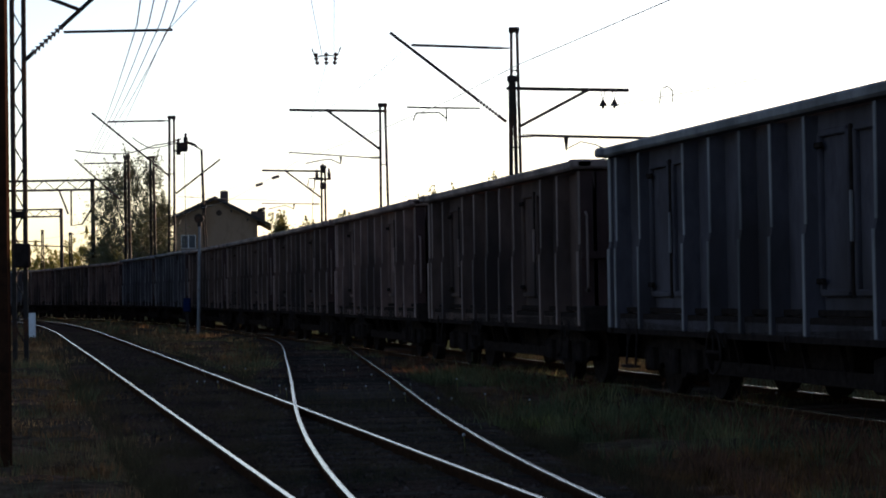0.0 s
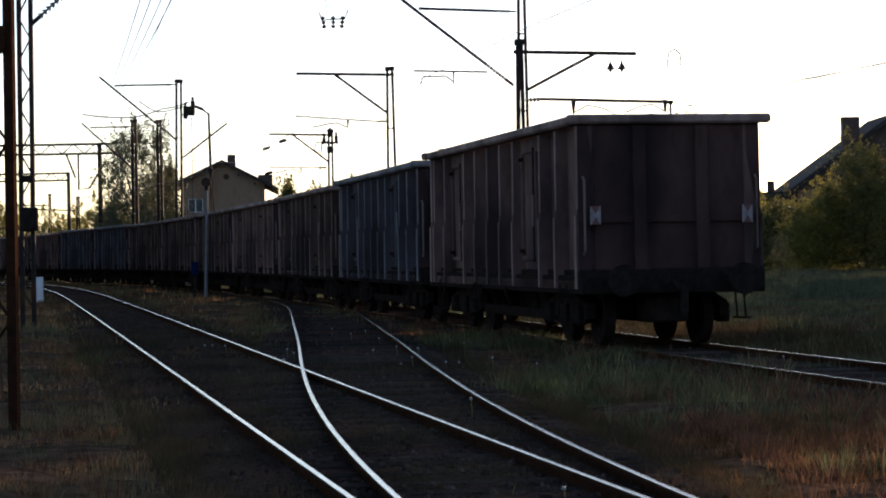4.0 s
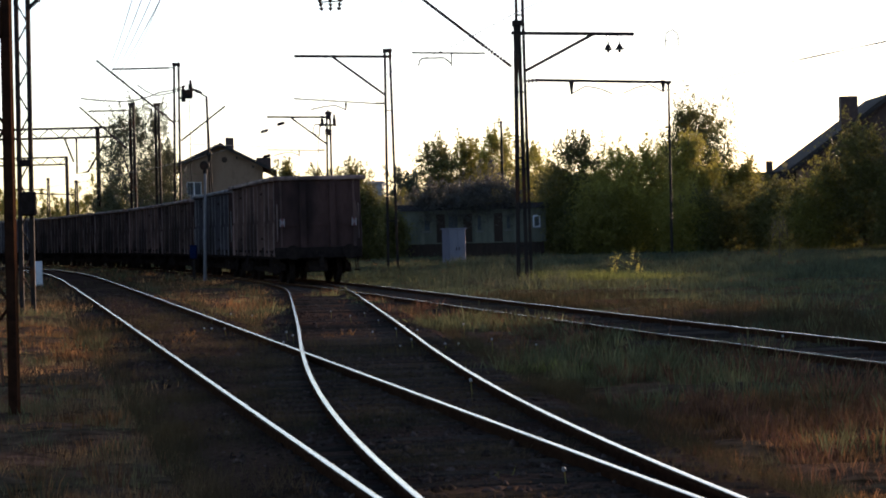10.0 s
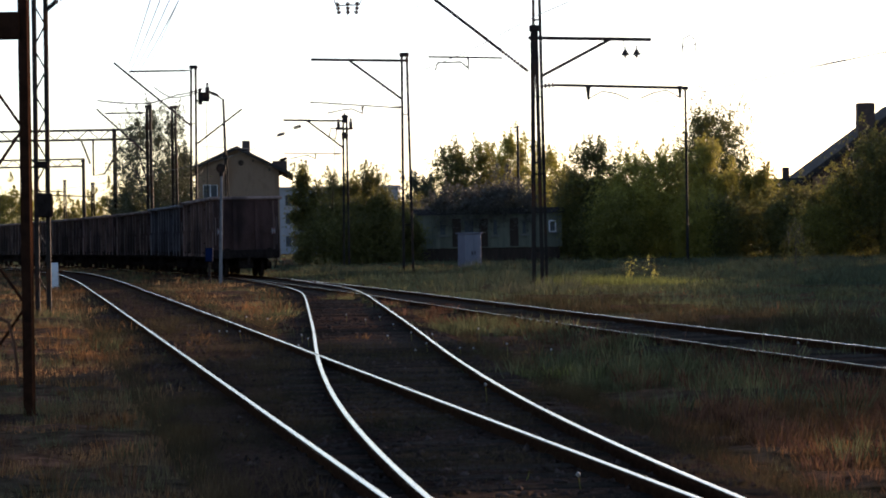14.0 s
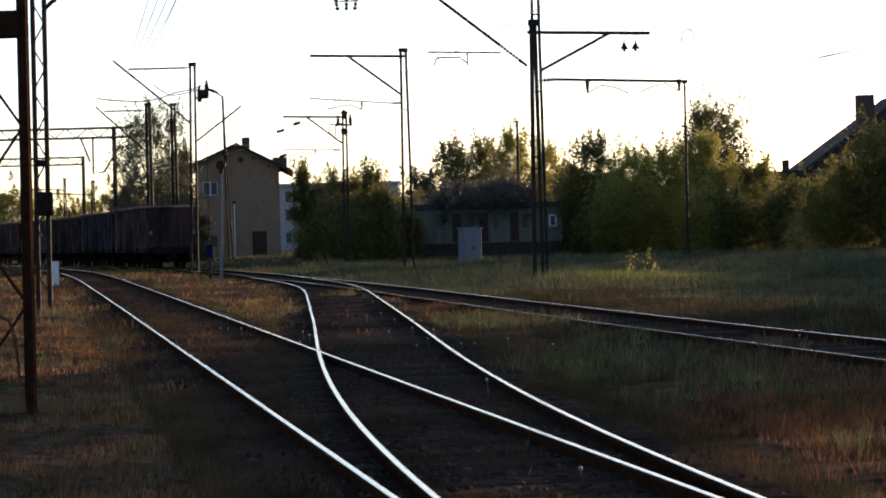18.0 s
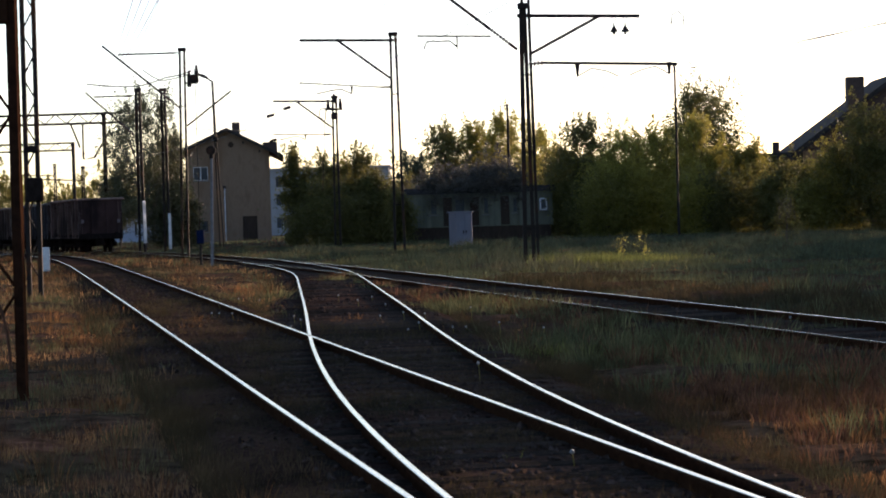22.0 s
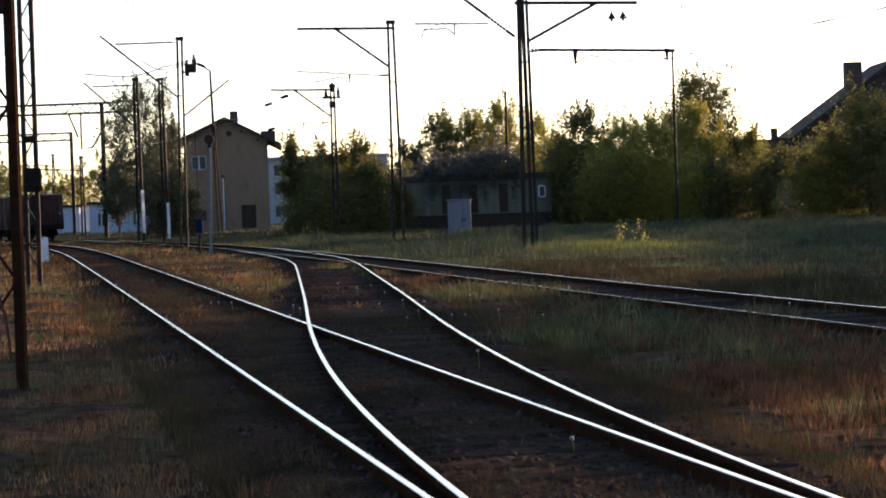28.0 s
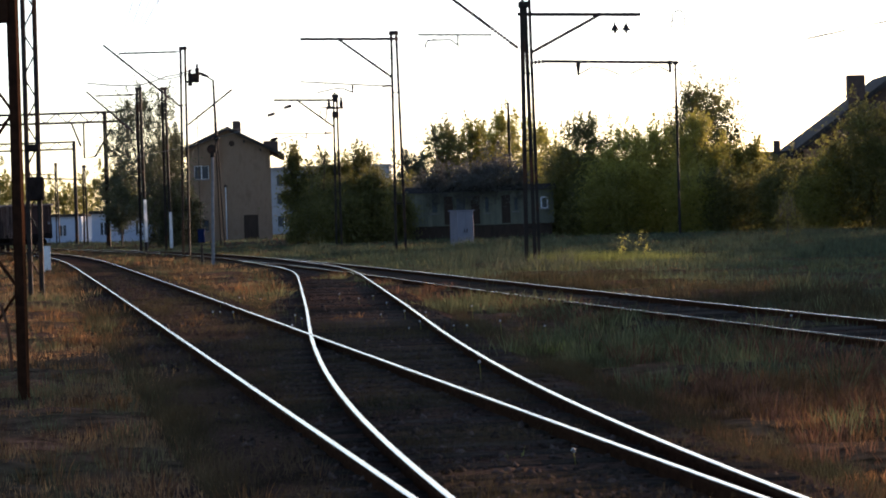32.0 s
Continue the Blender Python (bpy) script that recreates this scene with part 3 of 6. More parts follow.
        for yy in (-0.875, 0.875):
            bf = rod((sx * (hl + 0.1), yy, WZ0 + 0.08), (sx * (hl + 0.64), yy, WZ0 + 0.08), 0.1, bm=None, sides=12)
            rod((sx * (hl + 0.63), yy, WZ0 + 0.08), (sx * (hl + 0.69), yy, WZ0 + 0.08), 0.225, bm=bf, sides=16)
            part("buffer", bf, IRON, w)
        cp = rod((sx * (hl + 0.1), 0, WZ0 + 0.05), (sx * (hl + 0.66), 0, WZ0 - 0.1), 0.05, sides=8)
        box((0.08, 0.1, 0.34), (sx * (hl + 0.64), 0, WZ0 - 0.2), bm=cp)
        part("coupling", cp, IRON, w)
    if tail:
        for yy in (-1.12, 1.12):
            pl = part("tail_plate", box((0.02, 0.15, 0.26), (-hl - 0.1, yy, WZ0 + 1.0)), PLATE, w, "small dirty white tail plate with red triangles")
            for s in (-1, 1):
                part("red_mark", poly([(-hl - 0.112, yy - 0.065, WZ0 + 1.0 + s * 0.13), (-hl - 0.112, yy + 0.065, WZ0 + 1.0 + s * 0.13), (-hl - 0.112, yy, WZ0 + 1.0 + s * 0.02)], (-0.004, 0, 0)), RED_PAINT, pl)
    for xb in (-hl + 1.95, hl - 1.95):
        bogie(w, xb)
    part("air_tank", rod((0.6, -0.4, 0.6), (1.7, -0.4, 0.6), 0.2, sides=12), IRON, w)
    part("brake_box", box((1.1, 0.5, 0.4), (-0.6, 0.5, 0.62), bevel=0.04), IRON, w)
    return w


PAINTS = {"b": (WAGON_BROWN, RIB_BROWN, "rusty brown open coal wagon with ribbed steel sides"), "g": (WAGON_GREY, RIB_GREY, "sooty grey-brown open coal wagon with ribbed sides"),
          "u": (WAGON_BLUE, RIB_BLUE, "faded blue open coal wagon with ribbed steel sides")}
ORDER = "bugbggguubgbug"
protos, WAGONS = {}, []
for i, k in enumerate(ORDER):
    if i == 0:
        wg = wagon(*PAINTS[k], pose(0, 0, RAIL_TOP), tail=True, WZ1=3.21)
        wg["label"] = "rusty brown open coal wagon with tail plates on its end"
    elif k not in protos:
        wg = protos[k] = wagon(*PAINTS[k], pose(0, 0, RAIL_TOP), WZ1=3.13 if k == "u" else 3.06)
    else:
        wg = copy_thing(protos[k], pose(0, 0, RAIL_TOP))
    WAGONS.append(wg)

# seconds, how far the train's tail has come along its track
TAIL = [
    (0, 51.5), (1.5, 61.2), (2.5, 67.8), (3.5, 74.5), (5.5, 88.2), (7, 98.1), (8, 104.2), (9, 110.8), (10, 116.4), (11, 121.7), (12, 127.3), (13, 133.6), (14, 139.6),
    (16.5, 156.1), (17, 160.0), (18, 166.5), (19, 172.9), (20, 179.3), (21, 184.0), (22, 188.5), (23, 192.7), (24, 197.0), (25, 201.0), (27.5, 209.6), (28, 211.0), (29, 213.1), (30, 214.6), (32, 215.8),
]


def tail_at(t):
    return float(np.interp(t, TAIL_T, TAIL_S))


TAIL_T = np.linspace(0, 32, 321)
_raw = np.interp(TAIL_T, [a for a, _ in TAIL], [b for _, b in TAIL])
for _ in range(3):
    _pad = np.concatenate([2 * _raw[0] - _raw[10:0:-1], _raw, 2 * _raw[-1] - _raw[-2:-12:-1]])
    _raw = np.convolve(_pad, np.ones(21) / 21, "valid")
TAIL_S = _raw


def motions():
    times = [i / 10 for i in range(321)]
    for i, w in enumerate(WAGONS):
        rows = []
        for t in [x * 0.5 for x in range(65)]:
            c = tail_at(t) + 0.45 + WL / 2 + PITCH * i
            a, b = on_line(LINE_T, c - 3.8), on_line(LINE_T, c + 3.8)
            m, d = (a + b) / 2, b - a
            rows.append((t, pose(m[0], m[1], RAIL_TOP, 0, 0, math.degrees(math.atan2(d[1], d[0])))))
        walk(w, rows)
        for o in w.children_recursive:
            if o.name.startswith("wheelset"):
                x = o.location.x
                walk(o, [(t, pose(x, 0, 0.45, 0, math.degrees(tail_at(t) / 0.45) % 360, 0)) for t in times])


# ---- overhead line masts ----
def leg_mast(base, top, half0, half1, label, w=0.12, gap=1.6, mat=None, cap=0.18):
    """Two leaning channel legs tied by plates, with a cap. base, top: (x, y, z)."""
    mat = mat or STEEL
    m = thing("line_mast", label, "mast", group="overhead line masts")
    b, t = Vector(base), Vector(top)
    for s in (-1, 1):
        part("leg", channel(b + Vector((s * half0, 0, -0.3)), t + Vector((s * half1, 0, 0)), w, s), mat, m)
    n = max(2, int((t.z - b.z) / gap))
    for i in range(n):
        f = (i + 0.45) / n
        c, h = b.lerp(t, f), half0 + (half1 - half0) * f
        part("tie_plate", box((h * 2 - w * 0.3, w * 0.3, 0.05), c), mat, m)
    part("cap", box((half1 * 2 + w * 0.4, w * 1.2, cap), t + Vector((0, 0, -cap * 0.3)), bevel=0.02), mat, m)
    foot = box((half0 * 2 + 0.3, 0.5, 0.3), b + Vector((0, 0, -0.13)), bevel=0.05)
    part("foundation", foot, BALLAST, m)
    return m


def discs(p, q, n, r, bm=None):
    """A string of insulator discs between two points."""
    bm = bm or bmesh.new()
    p, q = Vector(p), Vector(q)
    rod(p, q, r * 0.3, bm=bm, sides=6)
    d = (q - p).normalized()
    for i in range(n):
        c = p.lerp(q, (i + 0.5) / n)
        rod(c - d * 0.02, c + d * 0.05, r, r * 0.45, bm=bm, sides=10)
    return bm


def arm(m, y, tip, root, knee, foot, r=0.05):
    """A level bracket with its strut below."""
    part("bracket_arm", beam((root[0], y, root[1]), (tip[0], y, tip[1]), r * 1.6, r * 2), STEEL, m)
    part("strut", beam((foot[0], y, foot[1]), (knee[0], y, knee[1]), r * 1.5, r * 1.8), STEEL, m)


def steady(m, y, far, near, drop, hook):
    """A registration tube with a drop bracket and a light steady arm; near end on an insulator."""
    s = 1 if near[0] > far[0] else -1
    part("registration_tube", rod((far[0], y, far[1]), (near[0] - s * 0.35, y, near[1]), 0.03, sides=8), STEEL, m)
    part("insulator", discs((near[0] - s * 0.4, y, near[1]), (near[0], y, near[1]), 4, 0.09), PORCELAIN, m)
    part("drop_bracket", rod((drop[0], y, drop[1]), (drop[0], y, drop[1] - 0.34), 0.07, 0.02, sides=6), STEEL, m)
    dx = hook[0] - drop[0]
    pts = [(drop[0], drop[1] - 0.32), (drop[0] + dx * 0.3, drop[1] - 0.1), (drop[0] + dx * 0.55, drop[1] - 0.14), hook]
    part("steady_arm", bent([(a, y, c) for a, c in pts], 0.028), STEEL, m)


def raking_arm(m, y, tip, root, tie0, tie1):
    """A slanting tube on an insulator at the mast, held by a tie above."""
    a, b = Vector((root[0], y, root[1])), Vector((tip[0], y, tip[1]))
    d = (b - a).normalized()
    part("insulator", discs(a + d * 0.15, a + d * 1.1, 8, 0.085), PORCELAIN, m)
    part("raking_tube", rod(a + d * 1.0, b, 0.05, sides=8), STEEL, m)
    part("mast_fitting", rod(a - d * 0.1, a + d * 0.2, 0.05, sides=8), STEEL, m)
    p, q = Vector((tie0[0], y, tie0[1])), Vector((tie1[0], y, tie1[1]))
    part("tie_tube", rod(p, p.lerp(q, 0.8), 0.045, sides=6), STEEL, m)
    part("insulator", discs(p.lerp(q, 0.8), p.lerp(q, 0.93), 5, 0.07), PORCELAIN, m)
    part("tie_end", rod(p.lerp(q, 0.92), q, 0.03, sides=6), STEEL, m)


# tall mast with a raking arm and, close before it, a shorter one with two level arms
YA, YA2 = 67.8, 73.3
mA = leg_mast((2.57, YA, 0), (2.58, YA, 7.9), 0.19, 0.11, "shorter dark steel mast carrying two level arms", 0.2, 2.4)
arm(mA, YA, (6.08, 7.44), (2.4, 7.56), (4.84, 7.46), (2.75, 6.39), 0.05)
part("registration_tube", rod((3.16, YA, 6.13), (7.13, YA, 5.97), 0.045, sides=8), STEEL, mA)
part("insulator", discs((2.72, YA, 6.1), (3.16, YA, 6.13), 4, 0.1), PORCELAIN, mA)
for dx, hook in ((4.17, (5.4, 5.66)), (6.92, (5.73, 5.68))):
    part("drop_bracket", rod((dx, YA, 6.04), (dx, YA, 5.66), 0.085, 0.025, sides=6), STEEL, mA)
    pts_ = [(dx, 5.7), (dx + (hook[0] - dx) * 0.35, 5.92), (dx + (hook[0] - dx) * 0.7, 5.83), hook]
    part("steady_arm", bent([(a, YA, c) for a, c in pts_], 0.02), STEEL, mA)
for dx in (5.30, 5.64):
    bell = part("bell_insulator", rod((dx, YA, 7.16), (dx, YA, 6.98), 0.035, 0.13, sides=14), STEEL, mA, "dark bell-shaped insulator")
    part("hook", bent([(dx - 0.05, YA, 7.45), (dx - 0.05, YA, 7.3), (dx, YA, 7.22), (dx + 0.05, YA, 7.3), (dx + 0.05, YA, 7.45)], 0.012), STEEL, mA)
    part("hook", rod((dx, YA, 7.24), (dx, YA, 7.12), 0.025, sides=6), STEEL, bell)
    part("clapper", rod((dx, YA, 6.99), (dx, YA, 6.9), 0.05, 0.03, sides=8), STEEL, bell)
mR = thing("steel_pole", "slim dark steel pole standing before a hedge", "pole")
part("shaft", rod((14.6, 140, -0.2), (14.62, 140, 10.6), 0.085, 0.07, sides=10), STEEL, mR)
part("pole_cap", box((0.34, 0.3, 0.22), (14.62, 140, 10.66), bevel=0.04), STEEL, mR)

mF = thing("steel_pole", "thin dark pole rising behind trees", "pole")
part("shaft", rod((5.05, 170, -0.2), (5.1, 170, 9.9), 0.12, 0.09, sides=10), STEEL, mF)
part("pole_cap", box((0.24, 0.24, 0.12), (5.1, 170, 9.95), bevel=0.03), STEEL, mF)

mA2 = leg_mast((2.86, YA2, 0), (2.88, YA2, 10.0), 0.25, 0.14, "tall dark steel mast with a raking wire arm", 0.17, 2.2)
raking_arm(mA2, YA2, (-1.15, 9.93), (2.5, 7.02), (-0.46, 9.51), (2.7, 9.35))
part("registration_tube", rod((-0.65, YA2, 7.49), (1.74, YA2, 7.41), 0.03, sides=8), STEEL, mA2)
part("steady_arm", bent([(a, YA2, c) for a, c in ((0.64, 7.1), (0.4, 7.3), (-0.35, 7.3), (-0.42, 7.1), (-0.45, 7.05))], 0.025), STEEL, mA2)
part("drop_bracket", rod((0.64, YA2, 7.44), (0.64, YA2, 7.0), 0.035, 0.02, sides=6), STEEL, mA2)

YB = 102.2
mB = leg_mast((-1.97, YB, 0), (-2.0, YB, 10.0), 0.28, 0.17, "dark steel two-legged mast with a level arm", 0.21, 4.6)
arm(mB, YB, (-6.22, 9.80), (-1.8, 9.67), (-4.48, 9.72), (-2.16, 7.96), 0.06)
steady(mB, YB, (-6.3, 7.88), (-2.2, 7.57), (-3.93, 7.64), (-5.54, 7.36))

YD = 136.7
mD = leg_mast((-6.38, YD, 0), (-6.33, YD, 9.15), 0.22, 0.16, "dark steel mast with transformer gear near its top", 0.22, 2.2)
arm(mD, YD, (-10.05, 8.95), (-6.2, 8.83), (-8.62, 8.89), (-6.49, 7.24), 0.06)
steady(mD, YD, (-10.09, 6.96), (-6.6, 6.86), (-8.14, 6.9), (-9.7, 6.6))
part("switch_gear", box((0.4, 0.35, 0.4), (-6.35, YD, 7.95), bevel=0.05), STEEL, mD)
for gx_, gz_ in ((-6.72, 8.55), (-5.98, 8.6), (-6.35, 8.9)):
    part("switch_gear", box((0.2, 0.3, 0.36), (gx_, YD, gz_), bevel=0.04), STEEL, mD)
    part("insulator", discs((gx_, YD, gz_ + 0.16), (gx_, YD, gz_ + 0.4), 3, 0.1), PORCELAIN, mD)
part("switch_bracket", beam((-6.9, YD, 8.36), (-5.85, YD, 8.36), 0.1, 0.12), STEEL, mD)
part("switch_frame", bent([(a, YD, c) for a, c in ((-6.4, 8.45), (-7.2, 8.4), (-7.3, 7.9), (-6.9, 7.75), (-6.85, 8.35))], 0.04), STEEL, mD)
part("switch_rod", rod((-6.95, YD, 7.75), (-7.2, YD, 3.4), 0.02, sides=6), STEEL, mD)

YC = 111.1
mC = leg_mast((-12.7, YC, 0), (-12.55, YC, 10.3), 0.2, 0.16, "dark steel mast with raking arm and transformer", 0.18, 5.0)
raking_arm(mC, YC, (-16.46, 10.54), (-12.78, 7.42), (-15.71, 10.09), (-12.7, 10.09))
part("switch_gear", box((0.3, 0.3, 0.42), (-12.02, YC, 8.8), bevel=0.06), STEEL, mC)
for gx_, gz_ in ((-12.24, 8.7), (-11.88, 8.95)):
    part("switch_gear", rod((gx_, YC, gz_ - 0.3), (gx_, YC, gz_ + 0.3), 0.11, sides=10), STEEL, mC)
    part("insulator", discs((gx_, YC, gz_ + 0.28), (gx_, YC, gz_ + 0.5), 3, 0.09), PORCELAIN, mC)
part("switch_bracket", beam((-12.4, YC, 8.6), (-11.8, YC, 8.6), 0.08, 0.1), STEEL, mC)
part("switch_rod", rod((-11.95, YC, 8.5), (-11.95, YC, 1.2), 0.02, sides=6), STEEL, mC)
part("raking_tube", rod((-12.4, YC, 6.5), (-10.2, YC, 8.15), 0.045, sides=8), STEEL, mC)

for ex, ey, ez, lab in ((-17.75, 133.3, 9.75, "dark steel mast before a leafy tree"), (-16.95, 138.9, 10.05, "dark steel mast beside a leafy tree")):
    m_ = leg_mast((ex, ey, 0), (ex, ey, ez), 0.22, 0.16, lab, 0.24, 2.0)
    if ex < -17.5:
        raking_arm(m_, ey, (-20.82, 9.62), (-18.1, 7.1), (-20.3, 9.35), (-17.9, 9.35))
    part("white_board", box((0.34, 0.05, 2.5 if ex < -17.5 else 2.2), (ex + 0.2, ey - 0.25, 1.9 if ex < -17.5 else 1.3), Matrix.Rotation(radians(68), 3, "Z"), bevel=0.01), WHITE, m_, "white painted base board")

# near masts beside the siding
YN = 20.4
mN = thing("line_mast", "rusty brown near lattice mast on a concrete base", "mast", group="overhead line masts")
for s_, x0_, x1_ in ((0, -3.86, -3.83), (1, -4.42, -4.3)):
    part("leg", channel((x0_ + 0.06, YN, -0.3), (x1_ + 0.06, YN, 9.2), 0.15, 1), RUST_STEEL, mN)
for i_ in range(11):
    z_ = 0.25 + i_ * 0.8
    part("lattice_bar", beam((-3.87 if i_ % 2 else -4.4, YN, z_), (-4.38 if i_ % 2 else -3.87, YN, z_ + 0.75), 0.045, 0.02), RUST_STEEL, mN)
part("foundation", box((0.95, 0.6, 0.3), (-4.18, YN, -0.12), bevel=0.05), BALLAST, mN)
part("mast_box", box((0.26, 0.16, 0.24), (-3.98, YN - 0.05, 3.55), bevel=0.012), RUST_STEEL, mN)
part("cable_conduit", bent([(-4.3, YN - 0.1, 0.93), (-4.12, YN - 0.1, 0.95), (-4.0, YN - 0.1, 0.88), (-3.95, YN - 0.1, 0.7), (-3.93, YN - 0.1, 0.5), (-3.92, YN - 0.1, 0.3)], 0.014, 8), RUST_RED, mN, "bent rusty cable conduit")

YM = 51.7
mM = thing("line_mast", "dark lattice mast with raking arm and boxes", "mast", group="overhead line masts")
for x0_, x1_ in ((-9.5, -9.45), (-9.24, -9.18)):
    part("leg", beam((x0_, YM, -0.3), (x1_, YM, 10.4), 0.09, 0.1), STEEL, mM)
for i_ in range(19):
    z_ = 0.4 + i_ * 0.52
    part("lattice_bar", beam((-9.49 if i_ % 2 else -9.22, YM, z_), (-9.22 if i_ % 2 else -9.49, YM, z_ + 0.5), 0.045, 0.03), STEEL, mM)
part("signal_box", box((0.36, 0.2, 0.55), (-9.28, YM - 0.12, 2.5), bevel=0.03), IRON, mM)
part("small_box", box((0.3, 0.2, 0.16), (-9.33, YM - 0.1, 3.43), bevel=0.02), IRON, mM)
part("foundation", box((0.8, 0.6, 0.3), (-9.37, YM, -0.13), bevel=0.05), BALLAST, mM)
raking_arm(mM, YM, (-6.6, 9.25), (-9.12, 7.02), (-7.9, 8.1), (-9.15, 8.6))
part("cross_tube", rod((-8.28, YM, 7.6), (-5.79, YM, 7.61), 0.032, sides=8), STEEL, mM)

# far gantries over the tracks
def gantry(y, x0, x1, z0, z1, label, legs):
    g = thing("gantry", label, "gantry")
    for z in (z0, z1):
        for dy in (-0.3, 0.3):
            part("chord", beam((x0, y + dy, z), (x1, y + dy, z), 0.15, 0.15), STEEL, g)
    n = int(abs(x1 - x0) / 0.85)
    for i in range(n):
        a, b = x0 + (x1 - x0) * i / n, x0 + (x1 - x0) * (i + 1) / n
        part("lattice_bar", beam((a, y - 0.3, z0 if i % 2 else z1), (b, y - 0.3, z1 if i % 2 else z0), 0.09, 0.07), STEEL, g)
    for lx in legs:
        part("leg", beam((lx, y, -0.3), (lx, y, z1 + 0.1), 0.28, 0.3), STEEL, g)
    return g


g1 = gantry(177.8, -44.0, -24.95, 9.9, 10.65, "long lattice steel gantry across the tracks", (-43.8, -26.4))
part("hanging_frame", bent([(a, 177.6, c) for a, c in ((-28.3, 8.0), (-29.0, 9.9), (-28.05, 9.88), (-28.06, 7.07), (-27.2, 7.2), (-25.9, 9.3))], 0.08), STEEL, g1)
gantry(222.2, -62.0, -36.0, 9.4, 10.1, "farther lattice steel gantry", (-61.5, -36.1))
for mx_, my_, mz_ in ((-39.3, 230, 8.3), (-30.9, 195, 7.0)):
    m_ = leg_mast((mx_, my_, 0), (mx_, my_, mz_), 0.2, 0.13, "far dark steel mast", 0.2, 1.5)
    part("bracket_arm", beam((mx_, my_, mz_ - 1.2), (mx_ - 4, my_, mz_ - 1.0), 0.1, 0.1), STEEL, m_)

# pale post with a dark round head, and a leaning lamp farther back
YL = 84.0
lm = thing("marker_post", "slim pale concrete post with a dark round head", "post")
part("post", rod((-8.63, YL, -0.3), (-8.51, YL, 4.2), 0.064, 0.052, sides=12), CONCRETE, lm, "pale concrete post")
part("head", rod((-8.53, YL - 0.07, 4.35), (-8.53, YL + 0.07, 4.35), 0.18, sides=14), STEEL, lm, "dark round head")
part("collar", rod((-8.515, YL, 4.05), (-8.51, YL, 4.25), 0.085, sides=10), STEEL, lm)
YS = 150.0
sl = thing("street_lamp", "tall leaning dark lamp standard before the house", "street lamp")
for k_ in (-1, 1):
    part("leg", beam((-14.68 + k_ * 0.13, YS, -0.3), (-14.92 + k_ * 0.05, YS, 7.4), 0.08, 0.1), STEEL, sl)
part("post", rod((-14.92, YS, 7.2), (-15.0, YS, 11.15), 0.1, 0.075, sides=10), STEEL, sl)
part("collar", box((0.34, 0.24, 0.3), (-14.92, YS, 7.3), bevel=0.04), STEEL, sl)
part("lamp_arm", rod((-15.0, YS, 11.1), (-15.5, YS, 11.42), 0.05, sides=8), STEEL, sl)
hd_ = bmesh.new()
bmesh.ops.create_uvsphere(hd_, u_segments=12, v_segments=8, radius=1, matrix=Matrix.Translation((-15.62, YS, 11.5)) @ Matrix.Rotation(0.4, 4, "Y") @ Matrix.Diagonal((0.4, 0.16, 0.11, 1)))
part("lamp_head", hd_, STEEL, sl, smooth=True)


# ---- wires ----
def wire(name, label, pts, r=0.007, sag=0.0, n=10):
    chain = []
    for p, q in zip(pts[:-1], pts[1:]):
        p, q = Vector(p), Vector(q)
        for i in range(n):
            f = i / n
            c = p.lerp(q, f)
            c.z -= sag * 4 * f * (1 - f)
            chain.append(c)
    chain.append(Vector(pts[-1]))
    return tagged(new(name, mesh_of(bent(chain, r, 4), name, WIRE)), label, "wire", group="overhead wires")


wire("contact_wire", "contact wire over the main track", [(9.6, 2, 5.5), (4.1, 27.6, 5.5), (1.6, 40, 5.5), (0.5, 47, 5.5), (-1.0, 55, 5.53), (-4.35, 74, 5.8), (-5.4, 79, 5.6), (-8.0, 91, 5.3), (-12.0, 109, 5.4), (-21, 140, 5.5), (-36, 181, 5.5)], 0.009)
wire("catenary_wire", "catenary wire over the main track", [(-0.5, YA2, 9.55), (-5.3, YB, 9.45), (-9.3, YD, 8.8), (-19, 178, 9.2)], 0.011, 0.25)
wire("feeder_wire", "thin wire running on from the pole", [(7.15, YA, 5.97), (10.22, 52, 5.71), (13.5, 36, 5.6)], 0.011, 0.02)
wire("feeder_wire", "thin far wire above the hedge", [(3.0, YA2 + 40, 7.1), (4.54, 110, 7.14), (6.54, 95, 6.78), (10.0, 74, 6.6), (16, 40, 6.4)], 0.015, 0.02)
wire("contact_wire", "contact wire over the siding", [(1.5, 10, 5.6), (-5.95, YM, 7.55), (-15.6, YC, 8.6), (-20.3, 133.3, 8.4), (-30, 177, 8.6)], 0.011, 0.05)
for k_ in range(4):
    wire("catenary_wire", "catenary wire over the siding", [(-1.0 + 0.5 * k_, 14, 8.6 + 0.2 * k_), (-6.6 + 0.27 * k_, YM, 7.75 + 0.02 * k_), (-15.9 + 0.2 * k_, YC, 10.0), (-20.4 + 0.2 * k_, 133.3, 9.3), (-30 + k_, 177, 9.4)], 0.015, 0.12)
wire("feeder_wire", "slack jumper wire between masts", [(-17.3, YC, 8.7), (-14.9, YC, 8.5), (-13.4, YC, 8.9), (-12.1, YC, 9.2)], 0.032, 0.05)
wire("feeder_wire", "slack jumper wire between masts", [(-14.5, YC, 9.3), (-13.6, YC, 8.75), (-12.2, YC, 9.05)], 0.028, 0.05)
wire("feeder_wire", "thin line wire behind the mast", [(-12.3, YC, 6.35), (-8.0, YC + 8, 6.4)], 0.014, 0.02)
wire("catenary_wire", "catenary wire over the far track", [(9.2, 62, 7.2), (5.47, YA, 6.98)], 0.011, 0.02)
